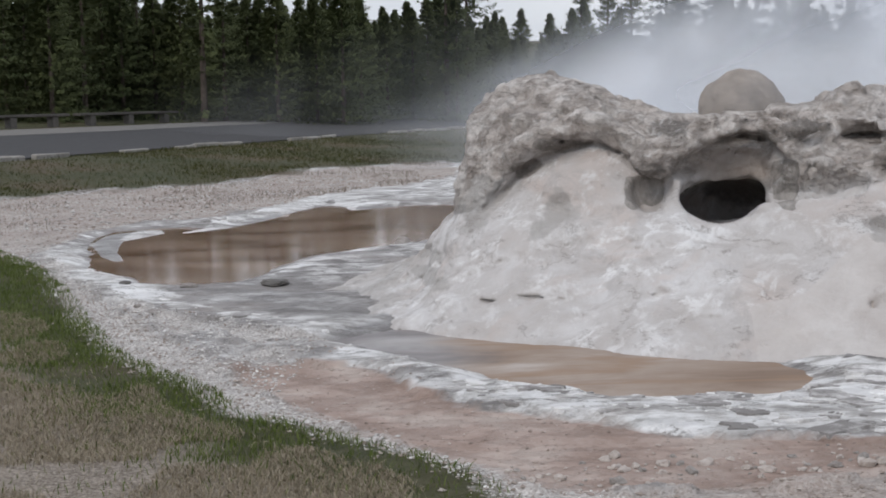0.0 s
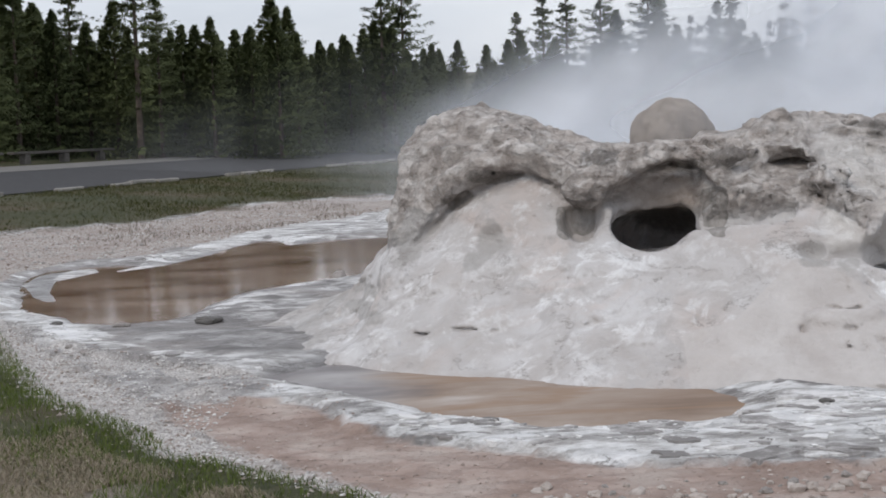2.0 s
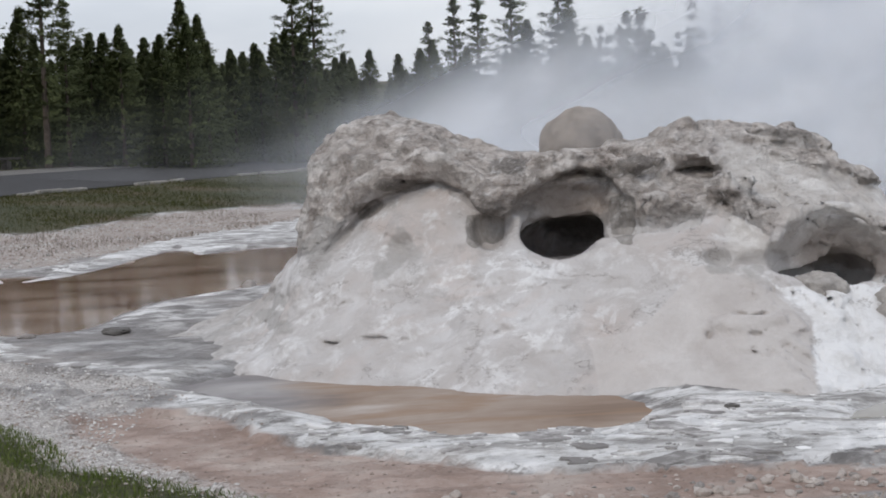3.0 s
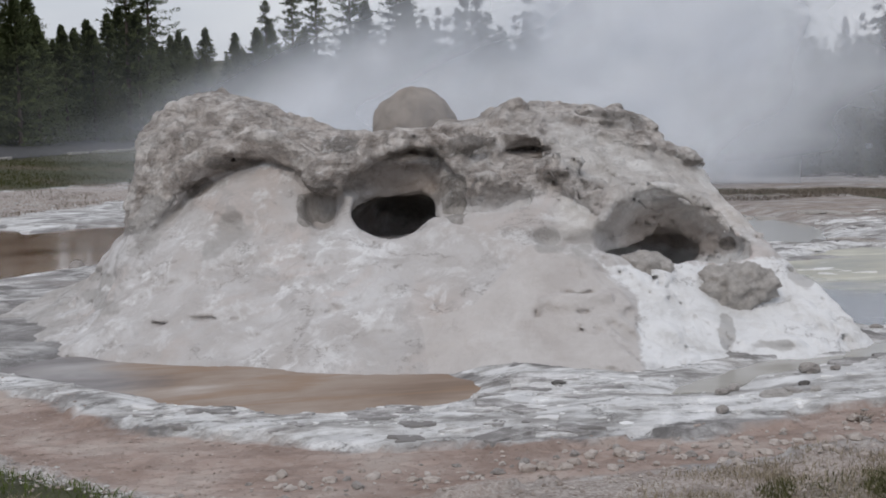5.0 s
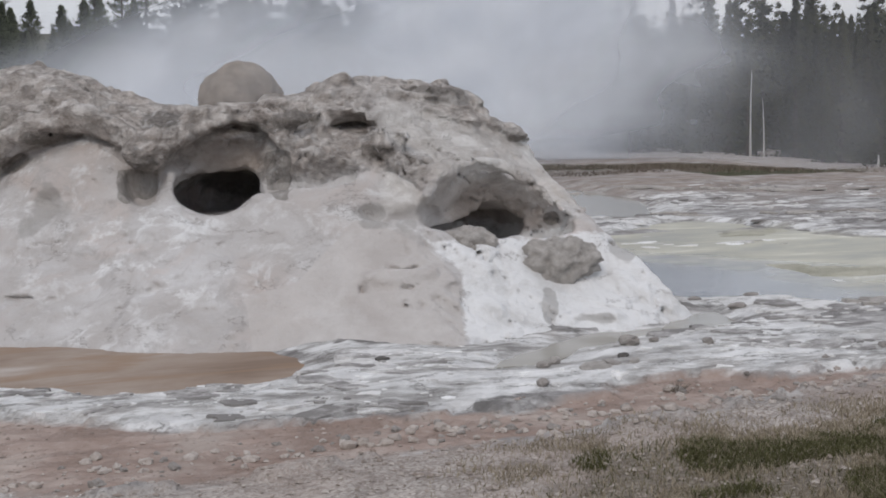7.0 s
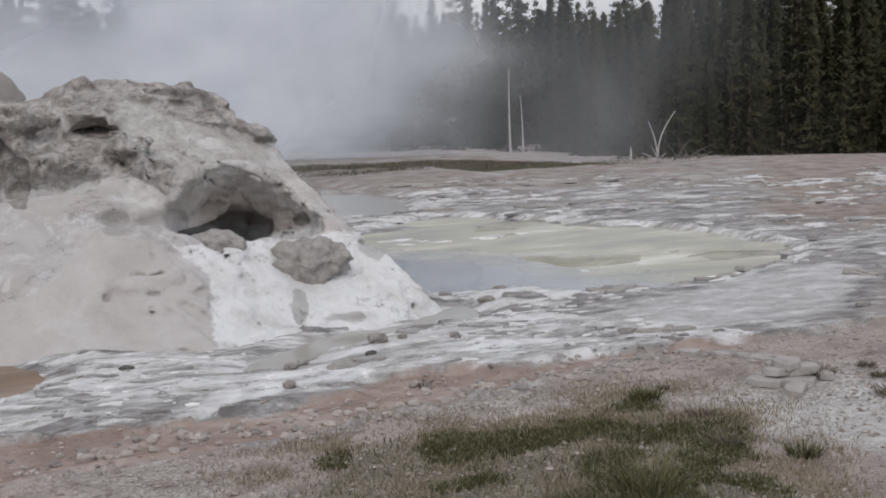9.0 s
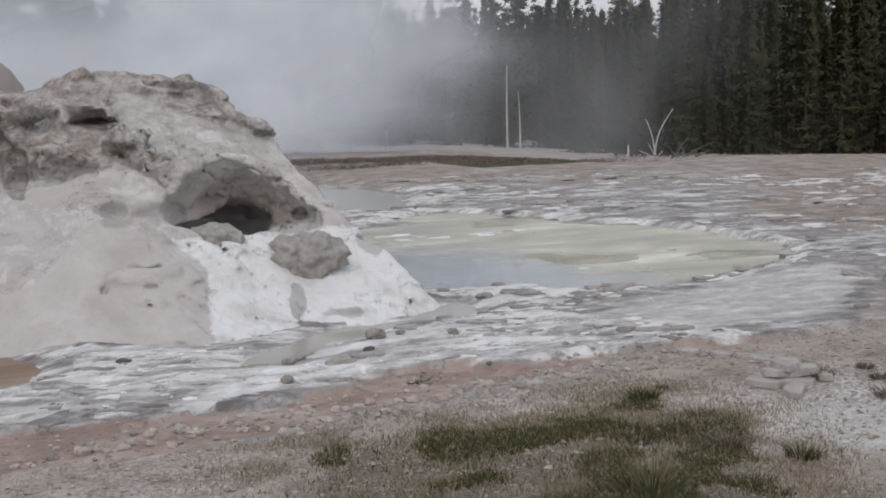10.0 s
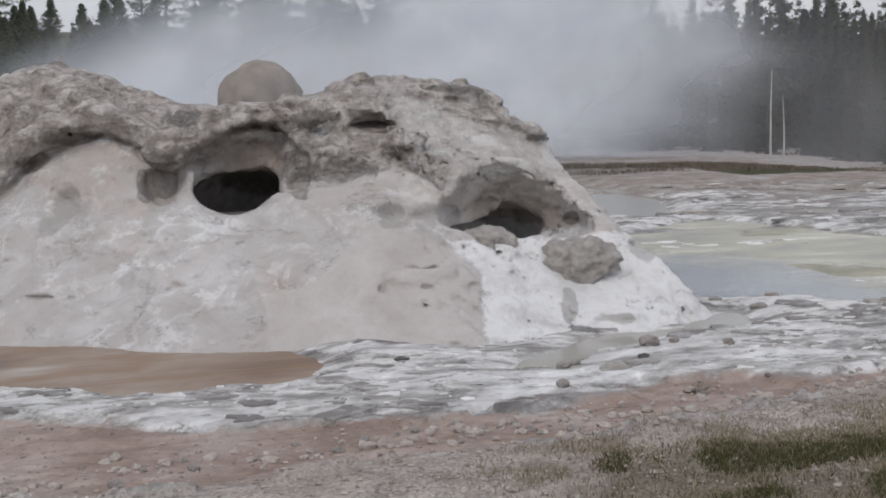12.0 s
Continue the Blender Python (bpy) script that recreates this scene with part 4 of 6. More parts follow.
def knotted(u, z):
    """The fissured band that runs down from the slot to the wide vent."""
    line = np.interp(u, (0.6, 0.8, 1.0, 1.25, 1.4), (1.46, 1.40, 1.26, 1.10, 1.0))
    return smooth01(u, 0.62, 0.76) * (1 - smooth01(u, 1.22, 1.36)) * (1 - smooth01(np.abs(z - line), 0.08, 0.18))


def oldness(u, z):
    """How far a place belongs to the dry, dark, knobbly upper crust."""
    line = np.interp(u, (-3.4, -2.7, -2.3, -1.7, -1.2, -0.9, -0.1, 0.3, 0.8, 1.3, 2.0, 2.5, 3.0), (0.75, 1.0, 1.40, 1.52, 1.25, 1.25, 1.15, 1.12, 1.2, 1.05, 1.0, 0.8, 0.6))
    return smooth01(z - line, -0.12, 0.12)


def surface_net(field, origin, step):
    """Quads on the zero surface of a field sampled on a grid."""
    inside_ = field < 0
    n0, n1, n2 = field.shape
    corner = np.zeros((n0 - 1, n1 - 1, n2 - 1), np.int8)
    for a in (0, 1):
        for b in (0, 1):
            for c in (0, 1):
                corner += inside_[a:n0 - 1 + a, b:n1 - 1 + b, c:n2 - 1 + c]
    mixed = (corner > 0) & (corner < 8)
    ci, cj, ck = np.nonzero(mixed)
    number = np.full(mixed.shape, -1, np.int32)
    number[ci, cj, ck] = np.arange(len(ci))
    total, count = np.zeros((len(ci), 3), np.float32), np.zeros(len(ci), np.float32)
    corners = [(a, b, c) for a in (0, 1) for b in (0, 1) for c in (0, 1)]
    for p in corners:
        for axis in range(3):
            if p[axis]:
                continue
            q = list(p)
            q[axis] = 1
            f0, f1 = field[ci + p[0], cj + p[1], ck + p[2]], field[ci + q[0], cj + q[1], ck + q[2]]
            cut = (f0 < 0) != (f1 < 0)
            t = np.where(cut, f0 / np.where(cut, f0 - f1, 1), 0)
            for k in range(3):
                total[:, k] += np.where(cut, p[k] + (t if k == axis else 0), 0)
            count += cut
    verts = origin + step * (np.stack([ci, cj, ck], 1) + total / count[:, None])
    faces = []
    for axis in range(3):
        a = [slice(None)] * 3
        b = [slice(None)] * 3
        a[axis], b[axis] = slice(0, -1), slice(1, None)
        s0, s1 = inside_[tuple(a)], inside_[tuple(b)]
        e = np.stack(np.nonzero(s0 != s1), 1)
        o1, o2 = [(1, 2), (2, 0), (0, 1)][axis]
        keep = (e[:, o1] > 0) & (e[:, o2] > 0) & (e[:, o1] < field.shape[o1] - 1) & (e[:, o2] < field.shape[o2] - 1)
        e = e[keep]
        quad = []
        for d1, d2 in ((-1, -1), (0, -1), (0, 0), (-1, 0)):
            c = e.copy()
            c[:, o1] += d1
            c[:, o2] += d2
            quad.append(number[c[:, 0], c[:, 1], c[:, 2]])
        quad = np.stack(quad, 1)
        out = s0[e[:, 0], e[:, 1], e[:, 2]]
        faces.append(np.where(out[:, None], quad, quad[:, ::-1]))
    return verts, np.concatenate(faces)


STEP = 0.024
gu, gw, gz = np.arange(-5.6, 3.8, STEP), np.arange(-2.9, 5.2, STEP * 1.35), np.arange(-0.16, 2.45, STEP)


def build_mound():
    uu, ww = np.meshgrid(gu, gw, indexing="ij")
    high = mound_height(uu, ww)
    for _ in range(3):
        p = np.pad(high, 1, mode="edge")
        high = (p[:-2, 1:-1] + p[2:, 1:-1] + p[1:-1, :-2] + p[1:-1, 2:] + 2 * high) / 6
    hu, hw = np.gradient(high, STEP, STEP * 1.35)
    steep = 1 / np.sqrt(1 + np.minimum(hu ** 2 + hw ** 2, 30))
    field = ((gz[None, None, :] - high[:, :, None]) * steep[:, :, None]).astype(np.float32)
    near = (field < 0.38) & (field > -0.95)
    i, j, k = np.nonzero(near)
    field[near] = mound_field(gu[i].astype(np.float32), gw[j].astype(np.float32), gz[k].astype(np.float32), high[i, j].astype(np.float32), steep[i, j].astype(np.float32))
    verts, faces = surface_net(field, 0.0, 1.0)
    u, w, z = gu[0] + STEP * verts[:, 0], gw[0] + STEP * 1.35 * verts[:, 1], gz[0] + STEP * verts[:, 2]
    x, y = MOUND[0] + u * TO_U[0] + w * TO_W[0], MOUND[1] + u * TO_U[1] + w * TO_W[1]
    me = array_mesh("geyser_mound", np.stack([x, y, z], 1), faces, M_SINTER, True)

    def spot(list_, soft=0.8):
        v = np.zeros(len(u))
        wob = 1.9 * rough_sum(u, w, z, 2.8, 5)
        for a, c, ru, rz in list_:
            d = 1 - np.sqrt(((u - a) / ru) ** 2 + ((z - c) / rz) ** 2)
            v = np.maximum(v, np.clip(0.5 + (d + wob) / soft, 0, 1))
        return v

    dome, knot = dome_part(u, z), knotted(u, z)
    paint(me, "old", (1 - 0.60 * dome) * oldness(u, z) * (0.76 + 0.22 * smooth01(-u, -0.9, 0.4)) + 0.25 * knot + 0.35 * rough_sum(u, w, z, 1.2, 2))
    slate = np.maximum(inside(u, z, [(-1.37, 1.22), (-1.35, 1.0), (-1.30, 0.97), (-1.12, 0.96), (-1.05, 1.0), (-1.04, 1.22)]), inside(u, z, [(-0.13, 1.34), (-0.12, 1.02), (0.06, 0.98), (0.12, 1.1), (0.10, 1.36)]))
    paint(me, "slate", np.clip(0.5 + (slate + 0.05 * rough_sum(u, w, z, 8, 3)) / 0.04, 0, 1))
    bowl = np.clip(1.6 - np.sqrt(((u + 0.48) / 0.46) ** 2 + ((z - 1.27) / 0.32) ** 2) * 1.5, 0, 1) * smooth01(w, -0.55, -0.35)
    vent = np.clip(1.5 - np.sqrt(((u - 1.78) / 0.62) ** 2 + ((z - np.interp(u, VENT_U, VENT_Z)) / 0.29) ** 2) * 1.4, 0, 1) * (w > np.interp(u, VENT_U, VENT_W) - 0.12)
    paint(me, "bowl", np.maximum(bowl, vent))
    paint(me, "cream", dome * (1 - knot) * smooth01(z, 0.75, 0.95))
    paint(me, "grey", spot([(-1.97, 1.0, 0.24, 0.22), (-2.72, 0.98, 0.16, 0.22),
                            (0.80, 0.86, 0.09, 0.06), (1.03, 0.82, 0.06, 0.06), (-3.3, 0.30, 0.35, 0.05), (2.84, 0.50, 0.12, 0.08), (2.10, 0.14, 0.06, 0.08), (2.46, 0.07, 0.22, 0.05), (-3.5, 0.45, 0.3, 0.06), (1.5, 1.78, 0.35, 0.09)]))
    lower_left = smooth01(-u, 2.9, 3.7) * (1 - smooth01(z, 0.45, 0.75))
    me.attributes["grey"].data.foreach_get("value", had := np.zeros(len(u), np.float32))
    me.attributes["grey"].data.foreach_set("value", np.maximum(had, (0.55 * lower_left + 0.4 * lower_left * rough_sum(u, w, z, 4, 3)).astype(np.float32)))
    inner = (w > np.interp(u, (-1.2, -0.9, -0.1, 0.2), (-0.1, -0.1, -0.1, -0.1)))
    # dark crust patches first, then painted shade within the two vent mouths
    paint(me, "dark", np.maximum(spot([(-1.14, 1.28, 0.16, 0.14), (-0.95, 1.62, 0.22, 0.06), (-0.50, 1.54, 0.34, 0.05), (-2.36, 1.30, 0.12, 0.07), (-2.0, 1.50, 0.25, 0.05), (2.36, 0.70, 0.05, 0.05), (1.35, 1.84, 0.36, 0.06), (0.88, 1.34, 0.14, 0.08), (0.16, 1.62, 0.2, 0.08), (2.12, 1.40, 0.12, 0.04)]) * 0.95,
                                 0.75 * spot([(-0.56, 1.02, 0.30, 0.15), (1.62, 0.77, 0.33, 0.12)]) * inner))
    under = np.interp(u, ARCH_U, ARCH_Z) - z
    # shade of the overhang, painted as a band just under its edge
    arch_shade = smooth01(under, -0.10, 0.0) * (1 - smooth01(under, 0.03, 0.16)) * smooth01(np.interp(u, ARCH_U, ARCH_D), 0.02, 0.10) * (w < 0.6)
    paint(me, "brown", arch_shade * 0.5 + 0.30 * knot + 0.30 * rough_sum(u, w, z, 3, 3))
    paint(me, "tan", np.minimum(np.clip(0.5 + inside(u, z, [(-0.25, 0.30), (0.15, 0.40), (0.62, 0.82), (0.86, 0.76), (1.16, 0.62), (1.30, 0.50), (1.38, 0.40), (1.36, -0.1), (-0.15, -0.1)]) / 0.07, 0, 1), 1))
    white = inside(u, z, [(0.98, 0.80), (1.22, 0.66), (1.55, 0.66), (2.0, 0.60), (2.50, 0.62), (2.75, 0.62), (3.05, 0.50), (3.4, 0.2), (3.6, -0.2), (2.9, -0.2), (1.38, -0.1), (1.42, 0.42), (1.34, 0.52)])
    paint(me, "white", np.clip(0.5 + white / 0.25, 0, 1))
    return tagged(new("geyser_mound", me), "pale grey-white geyserite cone with dark hollow vents and knobbly brown top", "geyser mound")


build_mound()

# ---- road, kerb, bench ----
def ground_z(x, y):
    return float(on_ground([x], [y])[0])


def ribbon(name, near, far, z0, material, label, thick=0.12, start=-60.0, length=260.0):
    """A strip along the road between two distances across it, following the ground."""
    bm = bmesh.new()
    rows = []
    for k in range(60):
        s = start + length * k / 59
        row = []
        for q, dz in ((near, -thick), (near, 0), (far, 0), (far, -thick)):
            p = ROAD_A + ROAD_DIR * s + ROAD_OUT * q
            row.append(bm.verts.new((p[0], p[1], ground_z(p[0], p[1]) + z0 + dz)))
        rows.append(row)
    for a, b in zip(rows, rows[1:]):
        for i in range(3):
            bm.faces.new((a[i], b[i], b[i + 1], a[i + 1]))
    bmesh.ops.recalc_face_normals(bm, faces=bm.faces)
    return tagged(new(name, mesh_of(bm, name, material)), label, name, kind="structure")


ribbon("road", 0.1, 9.0, 0.04, M_ASPHALT, "grey asphalt trail curving past the pools")
ribbon("pavement", 9.0, 12.0, 0.05, M_SHOULDER, "pale gravel shoulder beyond the asphalt")


def box_bm(bm, x, y, z, sx, sy, sz, m=None):
    r = bmesh.ops.create_cube(bm, size=1.0, matrix=(m or Matrix.Identity(4)) @ Matrix.Translation((x, y, z)) @ Matrix.Diagonal((sx, sy, sz, 1)))
    return r["verts"]


def kerb_stone(s, length, tall):
    p = ROAD_A + ROAD_DIR * s - ROAD_OUT * 0.05
    bm = bmesh.new()
    box_bm(bm, 0, 0, 0, length, 0.22, tall)
    bmesh.ops.bevel(bm, geom=bm.edges[:], offset=0.03, segments=1, affect="EDGES")
    for v in bm.verts:
        v.co += Vector((0.06, 0.05, 0.05)) * noise.noise(v.co * 2.5 + Vector((s, 0, 0)))
    ob = thing("kerb_stone", bm, M_CURB, "weathered pale kerb stone edging the asphalt trail", "kerb stone", "kerb stones along the trail")
    ob.matrix_world = pose(p[0], p[1], ground_z(p[0], p[1]) + 0.03, 0, 0, math.degrees(math.atan2(ROAD_DIR[1], ROAD_DIR[0])))
    return ob


rk = random.Random(4)
s = -14.0
while s < 40:
    size = rk.uniform(0.9, 2.0)
    if rk.random() < 0.72:
        kerb_stone(s, size, rk.uniform(0.12, 0.20))
    s += size + rk.uniform(0.1, 0.6)


def log_bench(at, length, turn, posts):
    """A long low rail of squared timber on stub posts."""
    base = new("log_bench")
    tagged(base, "long low weathered timber bench on stub posts beside the trail", "bench", "benches along the trail")
    base.matrix_world = pose(at[0], at[1], at[2], 0, 0, turn)
    bm = bmesh.new()
    box_bm(bm, 0, 0, 0.50, length, 0.40, 0.12)
    bmesh.ops.bevel(bm, geom=bm.edges[:], offset=0.03, segments=2, affect="EDGES")
    part("seat", bm, M_LOG, base)
    for k in range(posts):
        bm = bmesh.new()
        box_bm(bm, -length / 2 + length * (k + 0.35) / (posts - 0.3), 0, 0.18, 0.42, 0.34, 0.52)
        bmesh.ops.bevel(bm, geom=bm.edges[:], offset=0.03, segments=1, affect="EDGES")
        part("leg", bm, M_LOG, base)
    return base


BENCH_TURN = math.degrees(math.atan2(ROAD_DIR[1], ROAD_DIR[0]))
for s, ln, posts in ((18.0, 7.6, 3), (26.6, 8.2, 3)):
    p = ROAD_A + ROAD_DIR * s + ROAD_OUT * 13.6
    log_bench((p[0], p[1], ground_z(p[0], p[1])), ln, BENCH_TURN, posts)


# ---- trees ----
def trunk_bm(height, radius, bend=0.0, sides=7, rings=7, top=0.12, seed=0):
    bm = bmesh.new()
    loops = []
    for k in range(rings):
        f = k / (rings - 1)
        r = radius * (1 - f * (1 - top))
        cx, cy = bend * f * f, 0.4 * bend * math.sin(3 * f + seed)
        loops.append([bm.verts.new((cx + r * math.cos(2 * math.pi * i / sides), cy + r * math.sin(2 * math.pi * i / sides), height * f)) for i in range(sides)])
    for a, b in zip(loops, loops[1:]):
        for i in range(sides):
            bm.faces.new((a[i], a[(i + 1) % sides], b[(i + 1) % sides], b[i]))
    bm.faces.new(loops[-1])
    return bm


def crown_arrays(height, width, low, seed, whorls, arms, clumps, spiky=0.35, leaf=1.0, blade_count=2, broad=0.34):
    """Needle sprays on drooping whorls of branches: small bent blades turned outwards."""
    r = np.random.RandomState(seed)
    f = (np.arange(whorls)[:, None] + 0.8 * r.rand(whorls, 1)) / whorls * np.ones((1, arms))
    span = width * (1 - f) ** 0.95 * (0.70 + 0.65 * r.rand(whorls, 1)) + 0.03
    turn = 2 * np.pi * (np.arange(arms)[None] + r.rand(whorls, arms)) / arms
    zz = low + (height - low) * f + r.normal(size=f.shape) * 0.012 * (height - low)
    reach = span * (1 - spiky + spiky * 1.5 * r.rand(whorls, arms))
    droop = 0.10 + 0.25 * (1 - f) * r.rand(whorls, arms) - 0.35 * f
    keep = r.rand(whorls, arms) > 0.14
    f, turn, zz, reach, droop = [a[keep][:, None, None] for a in (f, turn, zz, reach, droop)]
    n = len(f)
    g = ((np.arange(clumps)[None, :, None] + 0.3 + 0.7 * r.rand(n, clumps, 1)) / clumps) ** 0.55
    shape = (n, clumps, blade_count)
    d = reach * g
    at = np.stack(np.broadcast_arrays(d * np.cos(turn), d * np.sin(turn), zz - 0.8 * droop * d + 0.10 * reach * g * g), -1) * np.ones(shape + (1,))
    size = leaf * (0.15 + 0.05 * width * (1 - 0.5 * g)) * (0.6 + 0.7 * r.rand(n, clumps, 1)) * np.ones(shape)
    t2 = turn + 0.8 * r.normal(size=shape)
    e = np.stack([np.cos(t2), np.sin(t2), 0.45 * r.normal(size=shape)], -1) * size[..., None]
    s = np.stack([-np.sin(t2), np.cos(t2), 0.5 * r.normal(size=shape)], -1) * size[..., None] * broad
    o = at + 0.45 * size[..., None] * r.normal(size=shape + (3,))
    quad = np.stack([o - 0.4 * e, o + s + 0.2 * e + (0, 0, 0.03), o + e - np.stack([0 * size, 0 * size, 0.12 * size], -1), o - s + 0.2 * e], -2).reshape(-1, 4, 3)
    out = quad.mean(1) * (1, 1, 0) + (0, 0, 0.5 * width)
    face = np.cross(quad[:, 1] - quad[:, 0], quad[:, 3] - quad[:, 0])
    flip = (face * out).sum(1) < 0
    quad[flip] = quad[flip][:, ::-1]
    return quad.reshape(-1, 3), np.arange(4 * len(quad)).reshape(-1, 4)


def soft_normals(me, normals):
    """Shade a crown as one rounded mass."""
    me.polygons.foreach_set("use_smooth", [True] * len(me.polygons))
    normals = normals / np.linalg.norm(normals, axis=1)[:, None]
    me.normals_split_custom_set_from_vertices(normals.tolist())
    return me


def pine(height, width, low, seed, whorls=44, arms=9, clumps=6, spiky=0.35, label="dark green lodgepole pine at the forest edge", needles=None):
    base = new("pine_tree")
    tagged(base, label, "tree", "pines at the forest edge")
    part("trunk", trunk_bm(height * 0.96, 0.014 * height + 0.03, seed=seed), M_BARK, base)
    v, f = crown_arrays(height, width, low * 0.3 - 0.1, seed, int(whorls * 1.15), arms, clumps, spiky, 0.56, 9, 0.20)
    r = np.random.RandomState(seed)
    crown = new("crown", soft_normals(array_mesh("crown", v, f, needles or M_NEEDLE), v * (1, 1, 0) + (0, 0, 0.55 * width) + 0.14 * width * r.normal(size=(len(v) // 4, 3)).repeat(4, 0)))
    crown.parent = base
    return base


PINES = [pine(10.0, 3.2, 0.4, 11), pine(8.0, 2.8, 0.3, 23), pine(12.5, 3.3, 1.2, 35, 30, 7, 7, 0.8, "tall ragged lodgepole pine with open crown"), pine(6.0, 2.3, 0.2, 47, 34), pine(9.0, 2.9, 0.3, 59, 34)]
OLIVE = "olive-grey pine on the slope beyond the flats"
PINES += [pine(6.2, 0.85, 0.2, 61, 40, 7, 4, 0.5, OLIVE, M_NEEDLE_GREY), pine(5.4, 0.95, 0.2, 67, 36, 7, 4, 0.6, OLIVE, M_NEEDLE_GREY), pine(7.0, 0.9, 0.4, 71, 42, 7, 4, 0.7, OLIVE, M_NEEDLE_GREY)]
for k, p in enumerate(PINES):
    p.matrix_world = pose(-70 - 6 * k, 150, 0.5)


def plant(kind, x, y, turn, scale):
    return copy_thing(PINES[kind], pose(x, y, ground_z(x, y) - 0.05, 0, 0, turn) @ Matrix.Scale(scale, 4))


rt = random.Random(12)
# the wood beyond the trail: bearing in degrees right of straight ahead, distance, kind, scale
LEFT_WOOD = [(-15.5, 92, 0, 1.1), (-13.4, 94, 2, 1.0), (-12, 96, 0, 1.1), (-10.8, 98, 4, 1.15), (-9.0, 92, 2, 1.25), (-8.2, 96, 2, 0.92), (-7.3, 100, 4, 1.15), (-6.2, 94, 0, 1.05),
             (-5.3, 98, 4, 1.1), (-4.7, 96, 0, 1.0), (-3.7, 92, 0, 1.06)]
LEFT_WOOD += [(-3.0, 98, 1, 1.2), (-2.0, 104, 1, 1.1), (-1.0, 106, 0, 0.95), (0.3, 102, 2, 1.15), (1.1, 104, 2, 1.2), (0.7, 100, 4, 1.15), (2.2, 114, 0, 0.95), (3.2, 116, 0, 0.98), (4.3, 118, 4, 1.05)]
LEFT_WOOD += [(-17, 88, 2, 1.1), (-16.2, 94, 4, 1.3), (-14.6, 90, 0, 1.15), (-12.7, 98, 4, 1.3), (-11.4, 100, 2, 1.05), (-9.8, 98, 0, 1.2), (-6.8, 100, 4, 1.15)]
LEFT_WOOD += [(5.5, 118, 2, 0.92), (6.5, 114, 2, 1.05), (7.4, 114, 2, 1.08), (8.7, 108, 2, 1.15), (9.3, 110, 4, 1.35), (10.5, 106, 2, 1.2), (10.9, 110, 2, 1.1), (13.1, 116, 2, 1.0), (14.0, 118, 2, 0.9)]
for az, d, kind, sc in LEFT_WOOD:
    near = 0.80 + 0.10 * min(1, max(0, az / 4))
    d, sc = d * near, sc * near * (0.92 if kind == 2 else 0.83)
    plant(kind, d * math.sin(radians(az)), d * math.cos(radians(az)), rt.uniform(0, 360), sc)
for k in range(58):
    az = -21 + 19 * (k + rt.random()) / 58
    d = rt.uniform(98, 112)
    plant(rt.choice((0, 1, 4)), d * math.sin(radians(az)), d * math.cos(radians(az)), rt.uniform(0, 360), rt.uniform(0.72, 0.86) * (1.25 if az < -12 else 1.0))
for k in range(112):
    az = -21 + 38 * (k + rt.random()) / 112
    d = rt.uniform(90, 125) if az > -4 else rt.uniform(76, 108)
    plant(rt.choice((0, 1, 3, 4, 1)), d * math.sin(radians(az)), d * math.cos(radians(az)), rt.uniform(0, 360), rt.uniform(0.42, 0.76) * (1.4 if az > -4 else 1.0))
for k in range(170):
    az = 24 + 27 * (k + rt.random()) / 170
    d = float(np.interp(az, (25, 30, 36, 42, 46, 52), (58, 54, 47, 41, 37, 33))) + rt.uniform(0, 26)
    kind = rt.choice((5, 6, 7))
    plant(kind, d * math.sin(radians(az)), d * math.cos(radians(az)), rt.uniform(0, 360), rt.uniform(0.55, 1.0) * d / 66 * (1 + 0.30 * min(1, max(0, (az - 33) / 5))))


def hillside_wood():
    """The far wood that clothes the slope: too many to count."""
    r = np.random.RandomState(5)
    kinds = [crown_arrays(h, w, 0.0, s, 16, 6, 3, 0.4, 0.95, 5, 0.30) for h, w, s in ((8, 1.6, 1), (6.5, 1.5, 2), (9.5, 1.5, 3))]
    vs, fs, ns, n = [], [], [], 0
    for k in range(800):
        az, d = radians(r.uniform(12, 55)), 66 * (400 / 66) ** (r.rand() ** 1.15)
        x, y = d * math.sin(az), d * math.cos(az)
        v, f = kinds[r.randint(3)]
        a, s = r.rand() * 6.3, r.uniform(0.62, 0.95) * (1 + 0.30 * min(1, max(0, (math.degrees(az) - 33) / 5)))
        c, sn = math.cos(a), math.sin(a)
        p = np.stack([(v[:, 0] * c - v[:, 1] * sn) * s + x, (v[:, 0] * sn + v[:, 1] * c) * s + y, v[:, 2] * s + ground_z(x, y)], 1)
        vs.append(p), fs.append(f + n), ns.append((p - (x, y, 0)) * (1, 1, 0) + (0, 0, 1.0 * s))
        n += len(v)
    me = soft_normals(array_mesh("far_wood", np.concatenate(vs), np.concatenate(fs), M_NEEDLE_GREY), np.concatenate(ns))
    return tagged(new("far_wood", me), "dark conifer forest covering the far hillside", "forest", kind="stuff")


hillside_wood()


def dead_trunk(x, y, height, radius, bend, label="bleached bare dead pine trunk standing on the flats", material=None):
    base = thing("dead_tree", trunk_bm(height, radius, bend, 6, 8, 0.25, x), material or M_DEAD, label, "dead tree", "dead trees")
    base.matrix_world = pose(x, y, ground_z(x, y) - 0.1)
    return base


dead_trunk(24.65, 42.35, 2.85, 0.045, 0.05)
dead_trunk(25.05, 42.2, 2.0, 0.036, -0.05)


